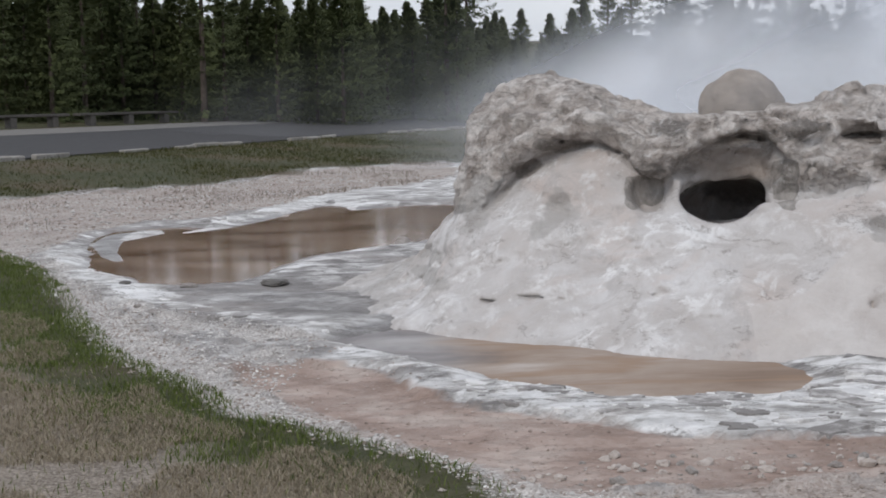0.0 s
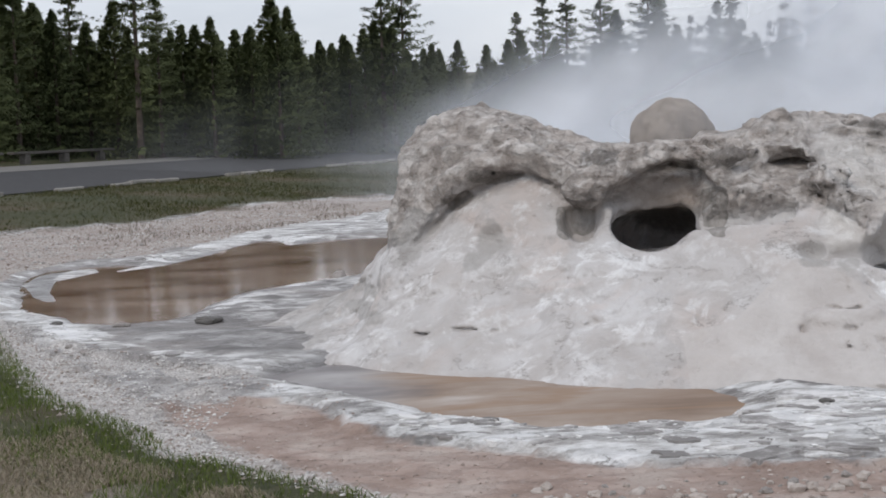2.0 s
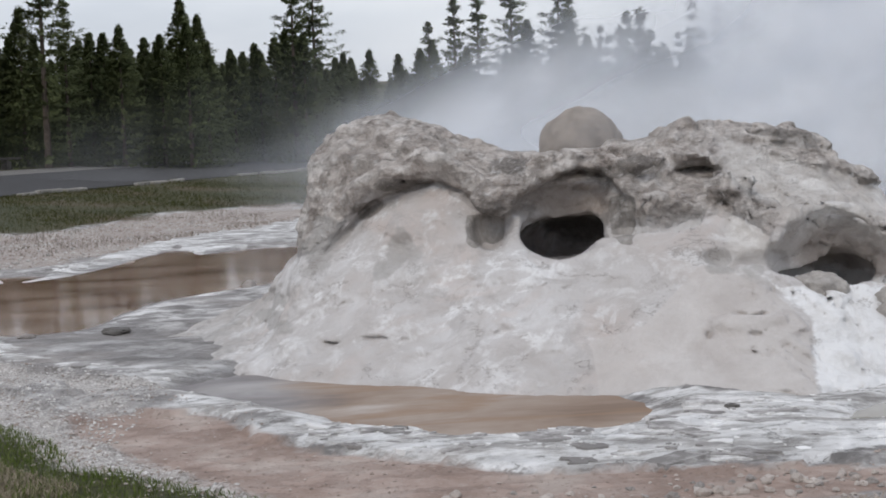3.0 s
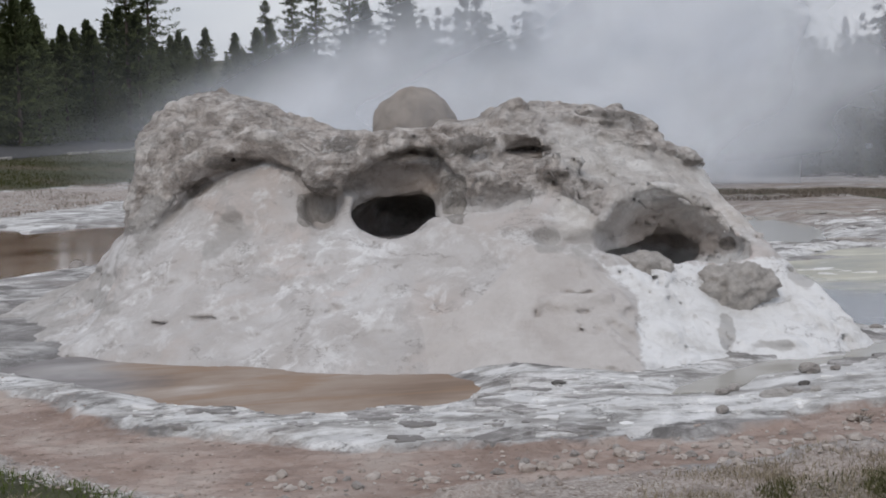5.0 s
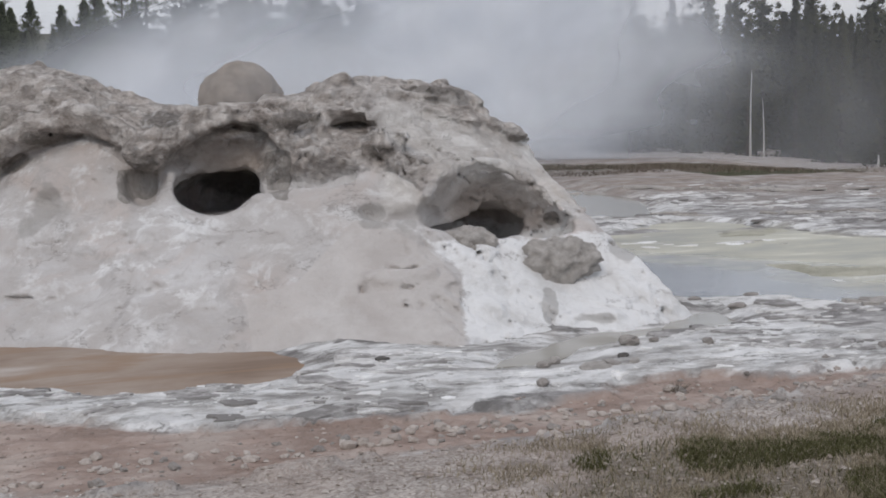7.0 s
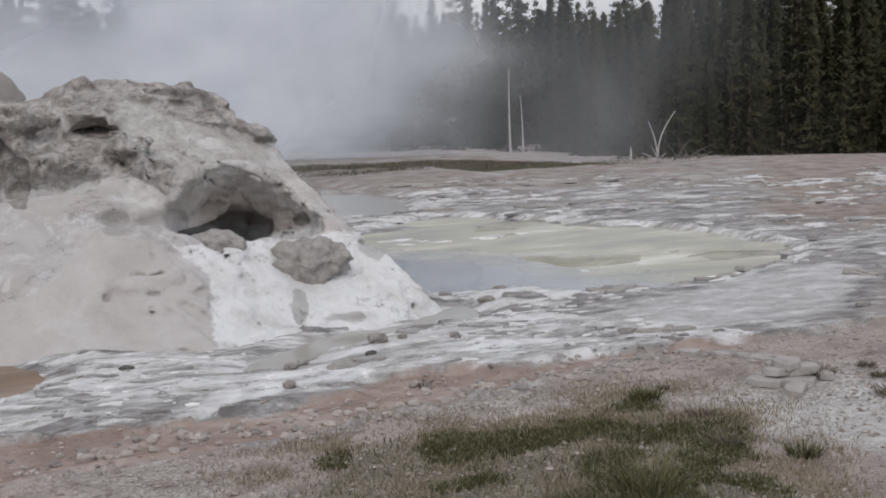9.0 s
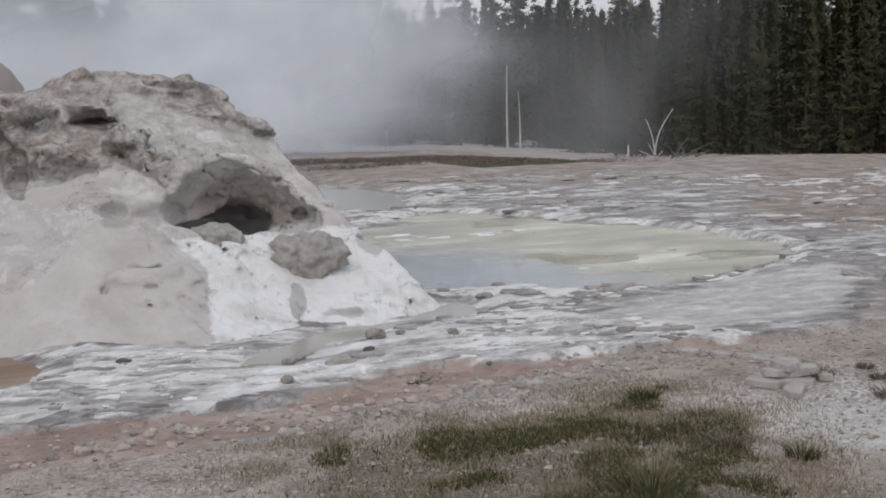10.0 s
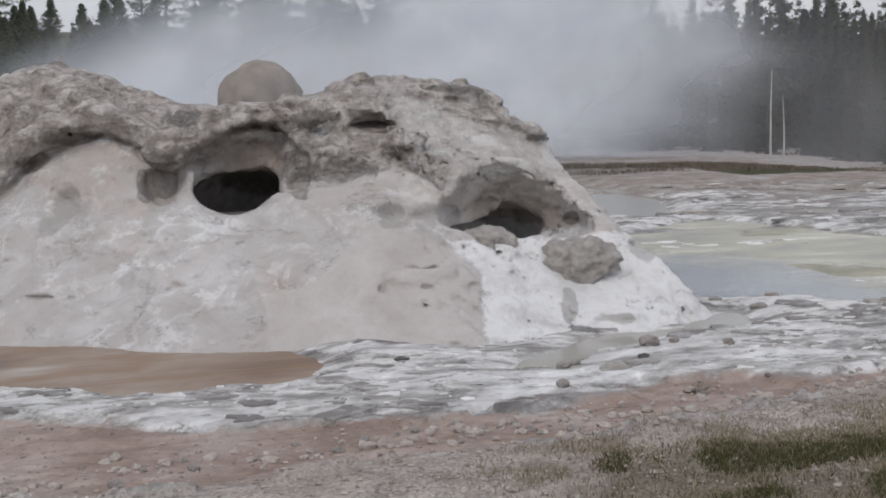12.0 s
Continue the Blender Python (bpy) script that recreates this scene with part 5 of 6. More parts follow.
def limb(bm, a, b, ra, rb, sag=0.0, sides=6, rings=6):
    a, b = Vector(a), Vector(b)
    way = (b - a).normalized()
    side = way.orthogonal().normalized()
    other = way.cross(side)
    loops = []
    for k in range(rings):
        f = k / (rings - 1)
        c = a.lerp(b, f) + Vector((sag * math.sin(math.pi * f), 0, 0))
        r = ra + (rb - ra) * f
        loops.append([bm.verts.new(c + r * (math.cos(2 * math.pi * i / sides) * side + math.sin(2 * math.pi * i / sides) * other)) for i in range(sides)])
    for p, q in zip(loops, loops[1:]):
        for i in range(sides):
            bm.faces.new((p[i], p[(i + 1) % sides], q[(i + 1) % sides], q[i]))
    bm.faces.new(loops[0][::-1]), bm.faces.new(loops[-1])


def snag():
    base = new("dead_snag")
    tagged(base, "bleached forked dead snag with two bare limbs", "dead tree")
    base.matrix_world = pose(23.45, 32.5, ground_z(23.45, 32.5)) @ Matrix.Scale(0.82, 4)
    bm = bmesh.new()
    limb(bm, (0, 0, -0.1), (0.02, 0, 0.35), 0.05, 0.035)
    part("trunk", bm, M_DEAD, base)
    for b, sag in (((-0.27, 0.1, 1.35), 0.07), ((0.52, -0.3, 1.66), -0.16)):
        bm = bmesh.new()
        limb(bm, (0, 0, 0.25), b, 0.032, 0.014, sag, 6, 9)
        part("limb", bm, M_DEAD, base)
    for b in ((-0.5, 0.2, 0.35), (-0.35, -0.1, 0.6), (0.4, 0.1, 0.3)):
        bm = bmesh.new()
        limb(bm, (0, 0, 0.1), b, 0.02, 0.008, 0.03)
        part("limb", bm, M_DEAD, base)
    return base


snag()
bm = bmesh.new()
limb(bm, (0, 0, -0.1), (0.06, 0, 0.42), 0.06, 0.015, 0.03)
stub = thing("stump", bm, M_DEAD, "short bleached splintered stump beside the snag", "stump")
stub.matrix_world = pose(23.3, 33.6, ground_z(23.3, 33.6))
for k in range(4):
    az, d = radians(rt.uniform(34, 47)), rt.uniform(46, 56)
    dead_trunk(d * math.sin(az), d * math.cos(az), rt.uniform(2.0, 4.0), rt.uniform(0.02, 0.035), rt.uniform(-0.5, 0.5), "grey dead pine trunk at the edge of the wood", M_SNAG)
for k in range(36):
    az, d = radians(rt.uniform(24, 52)), rt.uniform(85, 330)
    dead_trunk(d * math.sin(az), d * math.cos(az), rt.uniform(5, 8) + 0.006 * d, 0.07 + 0.0004 * d, rt.uniform(-0.4, 0.4), "grey dead pine trunk among the hillside wood", M_SNAG)


def branch_pile():
    """A tangle of fallen dead branches."""
    base = new("branch_pile")
    tagged(base, "tangled pile of grey fallen branches on the far bank", "branches")
    base.matrix_world = pose(17.95, 24.0, ground_z(17.95, 24.0)) @ Matrix.Scale(0.8, 4)
    r = random.Random(3)
    for k in range(14):
        bm = bmesh.new()
        a = Vector((r.uniform(-0.5, 0.5), r.uniform(-0.4, 0.4), r.uniform(0, 0.08)))
        b = a + Vector((r.uniform(-0.7, 0.7), r.uniform(-0.4, 0.4), r.uniform(0.05, 0.42)))
        limb(bm, a, b, r.uniform(0.012, 0.028), 0.006, r.uniform(-0.08, 0.08))
        part("branch", bm, M_SNAG, base)
    return base


branch_pile()

# ---- the brown cone behind, and loose rocks ----
def lump_bm(sx, sy, sz, seed, rough=0.18, detail=3, freq=1.6):
    bm = bmesh.new()
    bmesh.ops.create_icosphere(bm, subdivisions=detail, radius=1.0)
    for v in bm.verts:
        q = Vector((v.co.x * sx, v.co.y * sy, v.co.z * sz))
        n = noise.fractal(q * (freq / max(sx, sy, sz)) + Vector((seed * 7.1, seed * 3.3, 0)), 0.8, 2.0, 5)
        v.co = q * (1 + rough * n)
    return bm


def cone_knob():
    bm = bmesh.new()
    bmesh.ops.create_icosphere(bm, subdivisions=5, radius=1.0)
    for v in bm.verts:
        low = max(0.0, -v.co.z)
        n = noise.fractal(v.co * 2.2, 0.8, 2.0, 5)
        wide = 1 + 0.55 * low
        up = v.co.z if v.co.z > 0 else v.co.z * 3.6
        v.co = Vector((v.co.x * 0.50 * wide, v.co.y * 0.50 * wide, up * 0.50)) * (1 + 0.07 * n)
    ob = thing("geyserite_knob", bm, M_KNOB, "rounded brown geyserite knob standing behind the mound in steam", "rock knob", smooth=True)
    ob.matrix_world = pose(3.47, 17.66, 1.70)
    return ob


cone_knob()


def rock(x, y, z, sx, sy, sz, seed, material, label, detail=3, turn=0.0, smooth=False, group="loose rocks", grounded=True, rough=0.35, freq=1.6):
    lift = ground_z(x, y) if grounded else 0.0
    ob = thing("rock", lump_bm(sx, sy, sz, seed, rough, detail, freq), material, label, "rock", group, smooth=smooth)
    ob.matrix_world = pose(x, y, z + lift, 0, 0, turn)
    return ob


def on_mound(u, w):
    return MOUND + u * TO_U + w * TO_W


M_ROCK_CORAL = plain("knobbly_grey_sinter", (0.34, 0.31, 0.285), (0.66, 0.625, 0.59), 16, 0.9, 0.8, 0.03)
p = on_mound(2.24, -1.02)
rock(p[0], p[1], 0.44, 0.35, 0.24, 0.19, 3, M_ROCK_CORAL, "rough grey sinter boulder set in the white runoff", 5, -14, True, grounded=False, rough=0.24, freq=3.0)
p = on_mound(1.52, -0.98)
rock(p[0], p[1], 0.60, 0.25, 0.2, 0.14, 8, M_ROCK_CORAL, "pale boulder lying at the mouth of the vent", 5, -14, True, grounded=False, rough=0.22, freq=2.6)


DARK_ROCKS = [(3.81, 9.29, 0.07), (3.92, 9.37, 0.08), (3.59, 8.77, 0.08), (4.67, 9.81, 0.13), (4.4, 9.33, 0.06), (4.88, 9.83, 0.06), (5.15, 9.54, 0.08), (4.37, 8.47, 0.07), (-0.08, 12.01, 0.06), (2.89, 9.9, 0.08),
              (6.11, 11.53, 0.11), (6.27, 11.09, 0.14), (6.61, 11.46, 0.1), (-3.39, 15.74, 0.11), (-2.68, 15.46, 0.14), (-1.81, 15.61, 0.24), (-0.58, 20.09, 0.2), (-2.96, 14.3, 0.07), (-2.74, 13.72, 0.06)]
for k, (x, y, r) in enumerate(DARK_ROCKS):
    dark = k in (4, 9, 13, 15)
    flat = 0.32 if k in (9, 10, 11, 12, 13, 14, 15) else 0.6
    rock(x, y, flat * r * 0.30, r * 0.62, r * 0.5, r * flat * 0.62, k + 20, M_ROCK_DARK if dark else M_ROCK, "dark wet rock lying on the sinter" if dark else "grey sinter rock lying on the pale crust", 3, 40 * k)
PALE_ROCKS = [(2.14, 7.95, 0.06), (2.22, 7.98, 0.05), (2.24, 7.9, 0.04), (2.39, 7.95, 0.05), (2.7, 8.08, 0.06), (2.81, 7.82, 0.03), (3.04, 8.11, 0.03), (3.17, 8.18, 0.03), (3.33, 8.11, 0.03), (3.45, 8.1, 0.03), (3.87, 8.17, 0.05),
              (3.99, 7.85, 0.06), (4.1, 7.95, 0.05), (4.23, 7.94, 0.04), (4.61, 8.12, 0.05), (3.94, 7.66, 0.03), (2.47, 7.87, 0.04), (1.5, 7.92, 0.04), (0.84, 8.18, 0.05), (1.27, 8.18, 0.03)]
PALE_MORE = [(2.32, 7.88, 0.05), (2.51, 8.05, 0.04), (3, 8.04, 0.04), (2.71, 7.92, 0.03), (4.33, 8.52, 0.06), (4.28, 8.27, 0.04), (4.65, 8.15, 0.06), (4.01, 7.91, 0.06), (3.81, 7.71, 0.04), (3.9, 7.59, 0.04), (3.73, 7.67, 0.04),
             (4.3, 7.98, 0.03), (4.96, 8.28, 0.03)]
for k, (x, y, r) in enumerate(PALE_ROCKS + PALE_MORE):
    rock(x, y, r * 0.2, r * 0.8, r * 0.65, r * 0.5, k + 50, M_ROCK_PALE, "small pale pinkish stone on the mud", 2, 53 * k)
M_PEBBLE_LIGHT = plain("pale_loose_stone", (0.33, 0.28, 0.25), (0.58, 0.53, 0.49), 14, 0.9, 0.5, 0.01)
rs = random.Random(8)
for k in range(280):
    f = rs.random()
    x = 0.2 + 6.2 * f
    y = 7.80 + 0.09 * x + rs.gauss(0, 0.20)
    r = 0.016 + 0.048 * rs.random() ** 2.4
    rock(x, y, r * 0.1, r * 0.75, r * 0.5, r * 0.42, k % 23 + 90, M_PEBBLE_LIGHT if rs.random() < 0.6 else M_ROCK, "small stone scattered on the mud", 2, rs.uniform(0, 360), group="scattered stones", rough=0.55)
M_SLAB = plain("pale_sinter_slab", (0.28, 0.255, 0.235), (0.50, 0.47, 0.44), 9, 0.9, 0.5, 0.01)
SLABS = [(6.16, 7.20, 0.30, 0.020), (6.04, 7.22, 0.26, 0.022), (6.22, 7.22, 0.27, 0.062), (6.14, 7.24, 0.25, 0.064), (6.20, 7.26, 0.24, 0.104), (6.02, 6.98, 0.22, 0.02), (6.36, 7.10, 0.16, 0.02),
         (6.26, 8.28, 0.20, 0.012), (6.36, 8.10, 0.13, 0.012), (6.42, 7.92, 0.10, 0.012), (6.46, 7.74, 0.15, 0.012), (6.48, 7.56, 0.18, 0.015), (6.40, 7.64, 0.10, 0.012),
         (8.23, 8.75, 0.13, 0.02), (6.36, 9.15, 0.15, 0.012), (6.63, 9.04, 0.12, 0.012), (10.93, 12.36, 0.18, 0.05)]


def slab_bm(r, thick, seed):
    """A flat broken plate with an irregular rim and worn edges."""
    rr = random.Random(seed)
    bm = bmesh.new()
    n = 7
    low, top = [], []
    for k in range(n):
        a = 2 * math.pi * (k + 0.4 * rr.random()) / n
        q = r * rr.uniform(0.62, 1.15)
        low.append(bm.verts.new((q * math.cos(a), 0.66 * q * math.sin(a), -thick / 2)))
        top.append(bm.verts.new((0.93 * q * math.cos(a), 0.61 * q * math.sin(a), thick / 2 + rr.uniform(-0.1, 0.1) * thick)))
    bm.faces.new(low[::-1]), bm.faces.new(top)
    for k in range(n):
        bm.faces.new((low[k], low[(k + 1) % n], top[(k + 1) % n], top[k]))
    bmesh.ops.bevel(bm, geom=bm.edges[:], offset=0.10 * thick, segments=1, affect="EDGES")
    return bm


for k, (x, y, r, z) in enumerate(SLABS):
    ob = thing("rock_slab", slab_bm(r * 0.66, 0.042 if k < 7 else 0.026, k + 3), M_SLAB if k < 13 else M_ROCK,
               "flat weathered slab of pale sinter in a loose stack" if k < 7 else "flat broken slab of sinter on the ground", "rock", "flat slabs")
    ob.matrix_world = pose(x, y, ground_z(x, y) + z, 4 - 2 * (k % 4), 3 - 3 * (k % 3), -38 + 17 * k)


# ---- low broken ledges where one sheet of crust steps down to the next ----
LEDGES = [[(6.85, 10.69), (7.4, 10.74), (7.99, 10.74), (8.81, 11.12), (9.66, 11.33)], [(6.22, 9.17), (6.63, 8.99)], [(9.49, 10.3), (9.34, 9.52), (9.82, 9.58)], [(6.34, 8.31), (6.48, 8.04), (6.42, 7.65)],
          [(3.94, 9.07), (4.52, 9.14)], [(9.4, 18.88), (11.15, 17.93), (13.5, 16.8), (14.5, 14.5)], [(8.57, 25.24), (11.78, 22.71), (15.5, 20.0)]]
rl = random.Random(17)
for line in LEDGES:
    for (ax, ay), (bx, by) in zip(line, line[1:]):
        span = math.hypot(bx - ax, by - ay)
        far = math.hypot(ax, ay) / 10.0
        for k in range(int(span / (0.13 * far))):
            f = rl.random()
            x, y = ax + (bx - ax) * f + rl.gauss(0, 0.05) * far, ay + (by - ay) * f + rl.gauss(0, 0.04) * far
            r = rl.uniform(0.05, 0.15) * far
            ob = thing("rock_slab", slab_bm(r, rl.uniform(0.015, 0.03) * far ** 0.5, rl.randint(0, 999)), M_ROCK if rl.random() < 0.35 else M_ROCK_CORAL, "low broken grey sinter slab lying on the flats", "rock", "flat slabs")
            ob.matrix_world = pose(x, y, ground_z(x, y) + 0.008, rl.uniform(-9, 9), rl.uniform(-6, 6), math.degrees(math.atan2(by - ay, bx - ax)) + rl.uniform(-25, 25))


# ---- pebbles, grass and brush ----
def inside_all(x, y, poly):
    return inside(np.asarray(x), np.asarray(y), poly)


PEBBLE_V = np.array([(1, 0, 0), (-0.9, 0.1, 0), (0.1, 0.9, 0.1), (-0.1, -1, 0), (0.1, 0, 0.7), (0, 0, -0.5)], float)
PEBBLE_F = np.array([(0, 2, 4), (2, 1, 4), (1, 3, 4), (3, 0, 4), (2, 0, 5), (1, 2, 5), (3, 1, 5), (0, 3, 5)])


def pebbles(name, count, poly, box, low, high, material, label, seed, edge_bias=0.0):
    r = np.random.RandomState(seed)
    x, y = r.uniform(box[0], box[1], count), r.uniform(box[2], box[3], count)
    d = inside_all(x, y, poly)
    keep = (d > -0.05) & (inside_all(x, y, TURF_L) < 0.05 + 0.25 * r.rand(count) ** 3)
    x, y = x[keep], y[keep]
    n = len(x)
    size = low * (high / low) ** (r.rand(n) ** 2.2)
    a = r.rand(n) * 6.28
    sx, sy, sz = size * r.uniform(0.7, 1.2, n), size * r.uniform(0.5, 1.0, n), size * r.uniform(0.5, 0.9, n)
    p = PEBBLE_V[None] * (1 + 0.25 * r.normal(size=(n, 6, 1)))
    px, py, pz = p[:, :, 0] * sx[:, None], p[:, :, 1] * sy[:, None], p[:, :, 2] * sz[:, None]
    c, s_ = np.cos(a)[:, None], np.sin(a)[:, None]
    v = np.stack([x[:, None] + px * c - py * s_, y[:, None] + px * s_ + py * c, on_ground(x, y)[:, None] + 0.2 * size[:, None] + pz], 2).reshape(-1, 3)
    f = (PEBBLE_F[None] + 6 * np.arange(n)[:, None, None]).reshape(-1, 3)
    return tagged(new(name, array_mesh(name, v, f, material)), label, "gravel", kind="stuff")


M_PEBBLE = needle_material("mixed_pale_pebbles", (0.28, 0.235, 0.205), (0.56, 0.51, 0.47))
M_PEBBLE_PINK = needle_material("mixed_pink_grit", (0.20, 0.15, 0.125), (0.50, 0.43, 0.39))
pebbles("gravel", 60000, [p for p in FORE if p[1] < 26], (-6.5, 8.0, 5.0, 20.0), 0.008, 0.026, M_PEBBLE, "loose pale gravel along the shore of the pools", 3)
M_PEBBLE_WHITE = needle_material("white_sinter_chips", (0.36, 0.34, 0.32), (0.80, 0.785, 0.765))
pebbles("gravel", 60000, CRUST_EDGE[:4] + MUD_EDGE[5:11] + TURF_EDGE[::-1][1:-1], (-6.5, 0.8, 7.0, 21.0), 0.007, 0.022, M_PEBBLE_WHITE, "bright white sinter chips along the near shore", 9)
pebbles("gravel", 13000, FORE, (-11, 0.5, 17.0, 38.0), 0.010, 0.034, M_PEBBLE_PINK, "pale rubble on the far shore of the rust-brown pool", 5)
pebbles("rubble", 2600, FORE, (-11, 0.5, 19.0, 38.0), 0.02, 0.06, M_PEBBLE_WHITE, "coarse sinter rubble behind the pool", 15)
pebbles("grit", 9000, MUD, (-3.5, 7.0, 7.0, 14.5), 0.006, 0.022, M_PEBBLE_PINK, "scattered grit on the pink mud", 4)


def blades(name, x, y, tall, wide, lean, material, label, seed, base=0.0, rooted=True):
    """Separate bent blades of grass rooted at the given places."""
    r = np.random.RandomState(seed)
    n = len(x)
    a, b = r.rand(n) * 6.28, r.rand(n) * 6.28
    h = tall * r.uniform(0.5, 1.25, n)
    w = wide * r.uniform(0.6, 1.2, n)
    l = lean * h * r.uniform(0.1, 1.3, n)
    dx, dy, ex, ey = np.cos(a) * w, np.sin(a) * w, np.cos(b) * l, np.sin(b) * l
    z = np.full(n, base) if rooted is False else on_ground(x, y) - 0.004
    root1, root2 = np.stack([x - dx, y - dy, z], 1), np.stack([x + dx, y + dy, z], 1)
    mid1, mid2 = np.stack([x - 0.7 * dx + 0.35 * ex, y - 0.7 * dy + 0.35 * ey, z + 0.6 * h], 1), np.stack([x + 0.7 * dx + 0.35 * ex, y + 0.7 * dy + 0.35 * ey, z + 0.6 * h], 1)
    tip = np.stack([x + ex, y + ey, z + h], 1)
    v = np.stack([root1, root2, mid2, mid1, tip], 1).reshape(-1, 3)
    k = 5 * np.arange(n)[:, None]
    f = np.concatenate([k + np.array([[0, 1, 2]]), k + np.array([[0, 2, 3]]), k + np.array([[3, 2, 4]])])
    return tagged(new(name, array_mesh(name, v, f, material)), label, "grass", kind="stuff")


def sown(count, box, rule, seed):
    r = np.random.RandomState(seed)
    x, y = r.uniform(box[0], box[1], count), r.uniform(box[2], box[3], count)
    keep = r.rand(count) < rule(x, y)
    return x[keep], y[keep]


def clump(x, y, scale, low, high):
    return smooth01(lumps(x * scale + 11, y * scale, 0 * x + 2), low, high)


def green_left(x, y):
    d = inside_all(x, y, TURF_L)
    return (d > -0.12) * (1 - smooth01(d, 0.25 + 0.9 * lumps(x * 0.8, y * 0.8, 0 * x), 1.35)) * (0.25 + 0.75 * clump(x, y, 1.6, 0.25, 0.55)) + 0.10 * (d > 0.9) * clump(x, y, 2.5, 0.5, 0.7)


def dry_left(x, y):
    d = inside_all(x, y, TURF_L)
    return (d > 0.3) * (0.03 + 0.97 * clump(x, y, 2.2, 0.42, 0.68)) * 0.8


def green_right(x, y):
    d = inside_all(x, y, TURF_R)
    return (d > -0.1) * (0.06 + 1.2 * clump(x, y, 4.2, 0.42, 0.62)) * smooth01(d, -0.15, 0.15)


def dry_right(x, y):
    d = inside_all(x, y, TURF_R)
    return smooth01(d, -0.8, 0.1) * (0.18 + 0.8 * clump(x, y, 4.0, 0.40, 0.66))


x, y = sown(190000, (-7.5, 0.5, 6.4, 21.0), green_left, 1)
blades("grass", x, y, 0.05, 0.0035, 0.8, M_GRASS, "short green grass on the near bank", 1, 0.03)
x, y = sown(420000, (-4.5, 0.6, 6.4, 14.0), dry_left, 2)
blades("dry_grass", x, y, 0.035, 0.0026, 1.3, M_GRASS_DRY, "sparse dry straw-coloured grass", 2, 0.03)
x, y = sown(95000, (2.4, 5.6, 4.9, 7.6), green_right, 3)
blades("grass", x, y, 0.04, 0.0030, 1.0, M_GRASS_OLIVE, "short olive grass tufts on gravel", 3, 0.02)
x, y = sown(130000, (2.0, 6.6, 4.9, 8.0), dry_right, 4)
blades("dry_grass", x, y, 0.035, 0.0028, 0.9, M_GRASS_DRY, "sparse dry grass on gravel", 4, 0.02)


def far_lawn(x, y):
    return (inside_all(x, y, TURF_FAR) > 0.2) * (0.25 + 0.75 * clump(x, y, 0.35, 0.35, 0.65))


x, y = sown(90000, (-16, 3, 26, 66), far_lawn, 8)
blades("grass", x, y, 0.08, 0.010, 1.2, M_GRASS_LAWN, "rough green grass between the pool and the trail", 8)


def sinter_plates(name, count, box, rule, low, high, thick, material, label, seed, base):
    """Thin broken flakes of crust, each a lumpy polygon with a real edge."""
    r = np.random.RandomState(seed)
    x, y = r.uniform(box[0], box[1], count), r.uniform(box[2], box[3], count)
    keep = r.rand(count) < rule(x, y)
    x, y = x[keep], y[keep]
    n, k = len(x), 18
    size = low * (high / low) ** (r.rand(n) ** 1.6)
    a = np.arange(k)[None] * 2 * np.pi / k + r.rand(n, 1) * 6.28 + 0.10 * r.normal(size=(n, k))
    lobes = sum(r.normal(size=(n, 1)) * np.sin(h * np.arange(k)[None] * 2 * np.pi / k + 6.28 * r.rand(n, 1)) / h for h in (2, 3, 4, 5, 6))
    rad = size[:, None] * np.clip(0.8 + 0.42 * lobes, 0.25, 1.6) * r.uniform(0.82, 1.1, (n, k))
    long = r.uniform(0.4, 0.8, n)[:, None]
    turn = (-0.2 + 0.3 * r.normal(size=n))[:, None]
    px, py = rad * np.cos(a), rad * np.sin(a) * long
    ox, oy = px * np.cos(turn) - py * np.sin(turn), px * np.sin(turn) + py * np.cos(turn)
    tx, ty = 0.04 * r.normal(size=n), 0.04 * r.normal(size=n)
    h = thick * r.uniform(0.5, 1.5, n)
    z = np.maximum(on_ground(x, y), base) + 0.002 * r.normal(size=n)
    rim_z = z[:, None] + h[:, None] + tx[:, None] * ox + ty[:, None] * oy
    top = np.stack([x[:, None] + 0.94 * ox, y[:, None] + 0.94 * oy, rim_z], 2)
    low_ = np.stack([x[:, None] + ox, y[:, None] + oy, np.minimum(rim_z - h[:, None], z[:, None]) - 0.02], 2)
    mid = np.stack([x, y, z + h], 1)[:, None]
    v = np.concatenate([top, low_, mid], 1).reshape(-1, 3)
    o = (2 * k + 1) * np.arange(n)[:, None, None]
    i = np.arange(k)
    j = (i + 1) % k
    f = np.concatenate([np.stack([i, j, np.full(k, 2 * k)], 1), np.stack([i, i + k, j + k], 1), np.stack([i, j + k, j], 1)])
    return tagged(new(name, array_mesh(name, v, (f[None] + o).reshape(-1, 3), material)), label, "sinter crust", kind="stuff")


def plate_material(name, low, middle, high):
    n = Nodes(name)
    isl = n.t.nodes.new("ShaderNodeNewGeometry").outputs["Random Per Island"]
    a, b = n.noise(7, 10, 0.74, squash=(0.8, 1.1, 1)), n.noise(40, 5)
    fac = n.math("ADD", n.math("MULTIPLY", isl, 0.16), n.math("MULTIPLY", n.math("ADD", a, n.noise(0.9, 5)), 0.42))
    n.bump(b, 0.5, 0.012)
    return n.done(n.ramp(fac, [(0.42, low), (0.475, middle), (0.53, high)]), 0.85, 0.3)


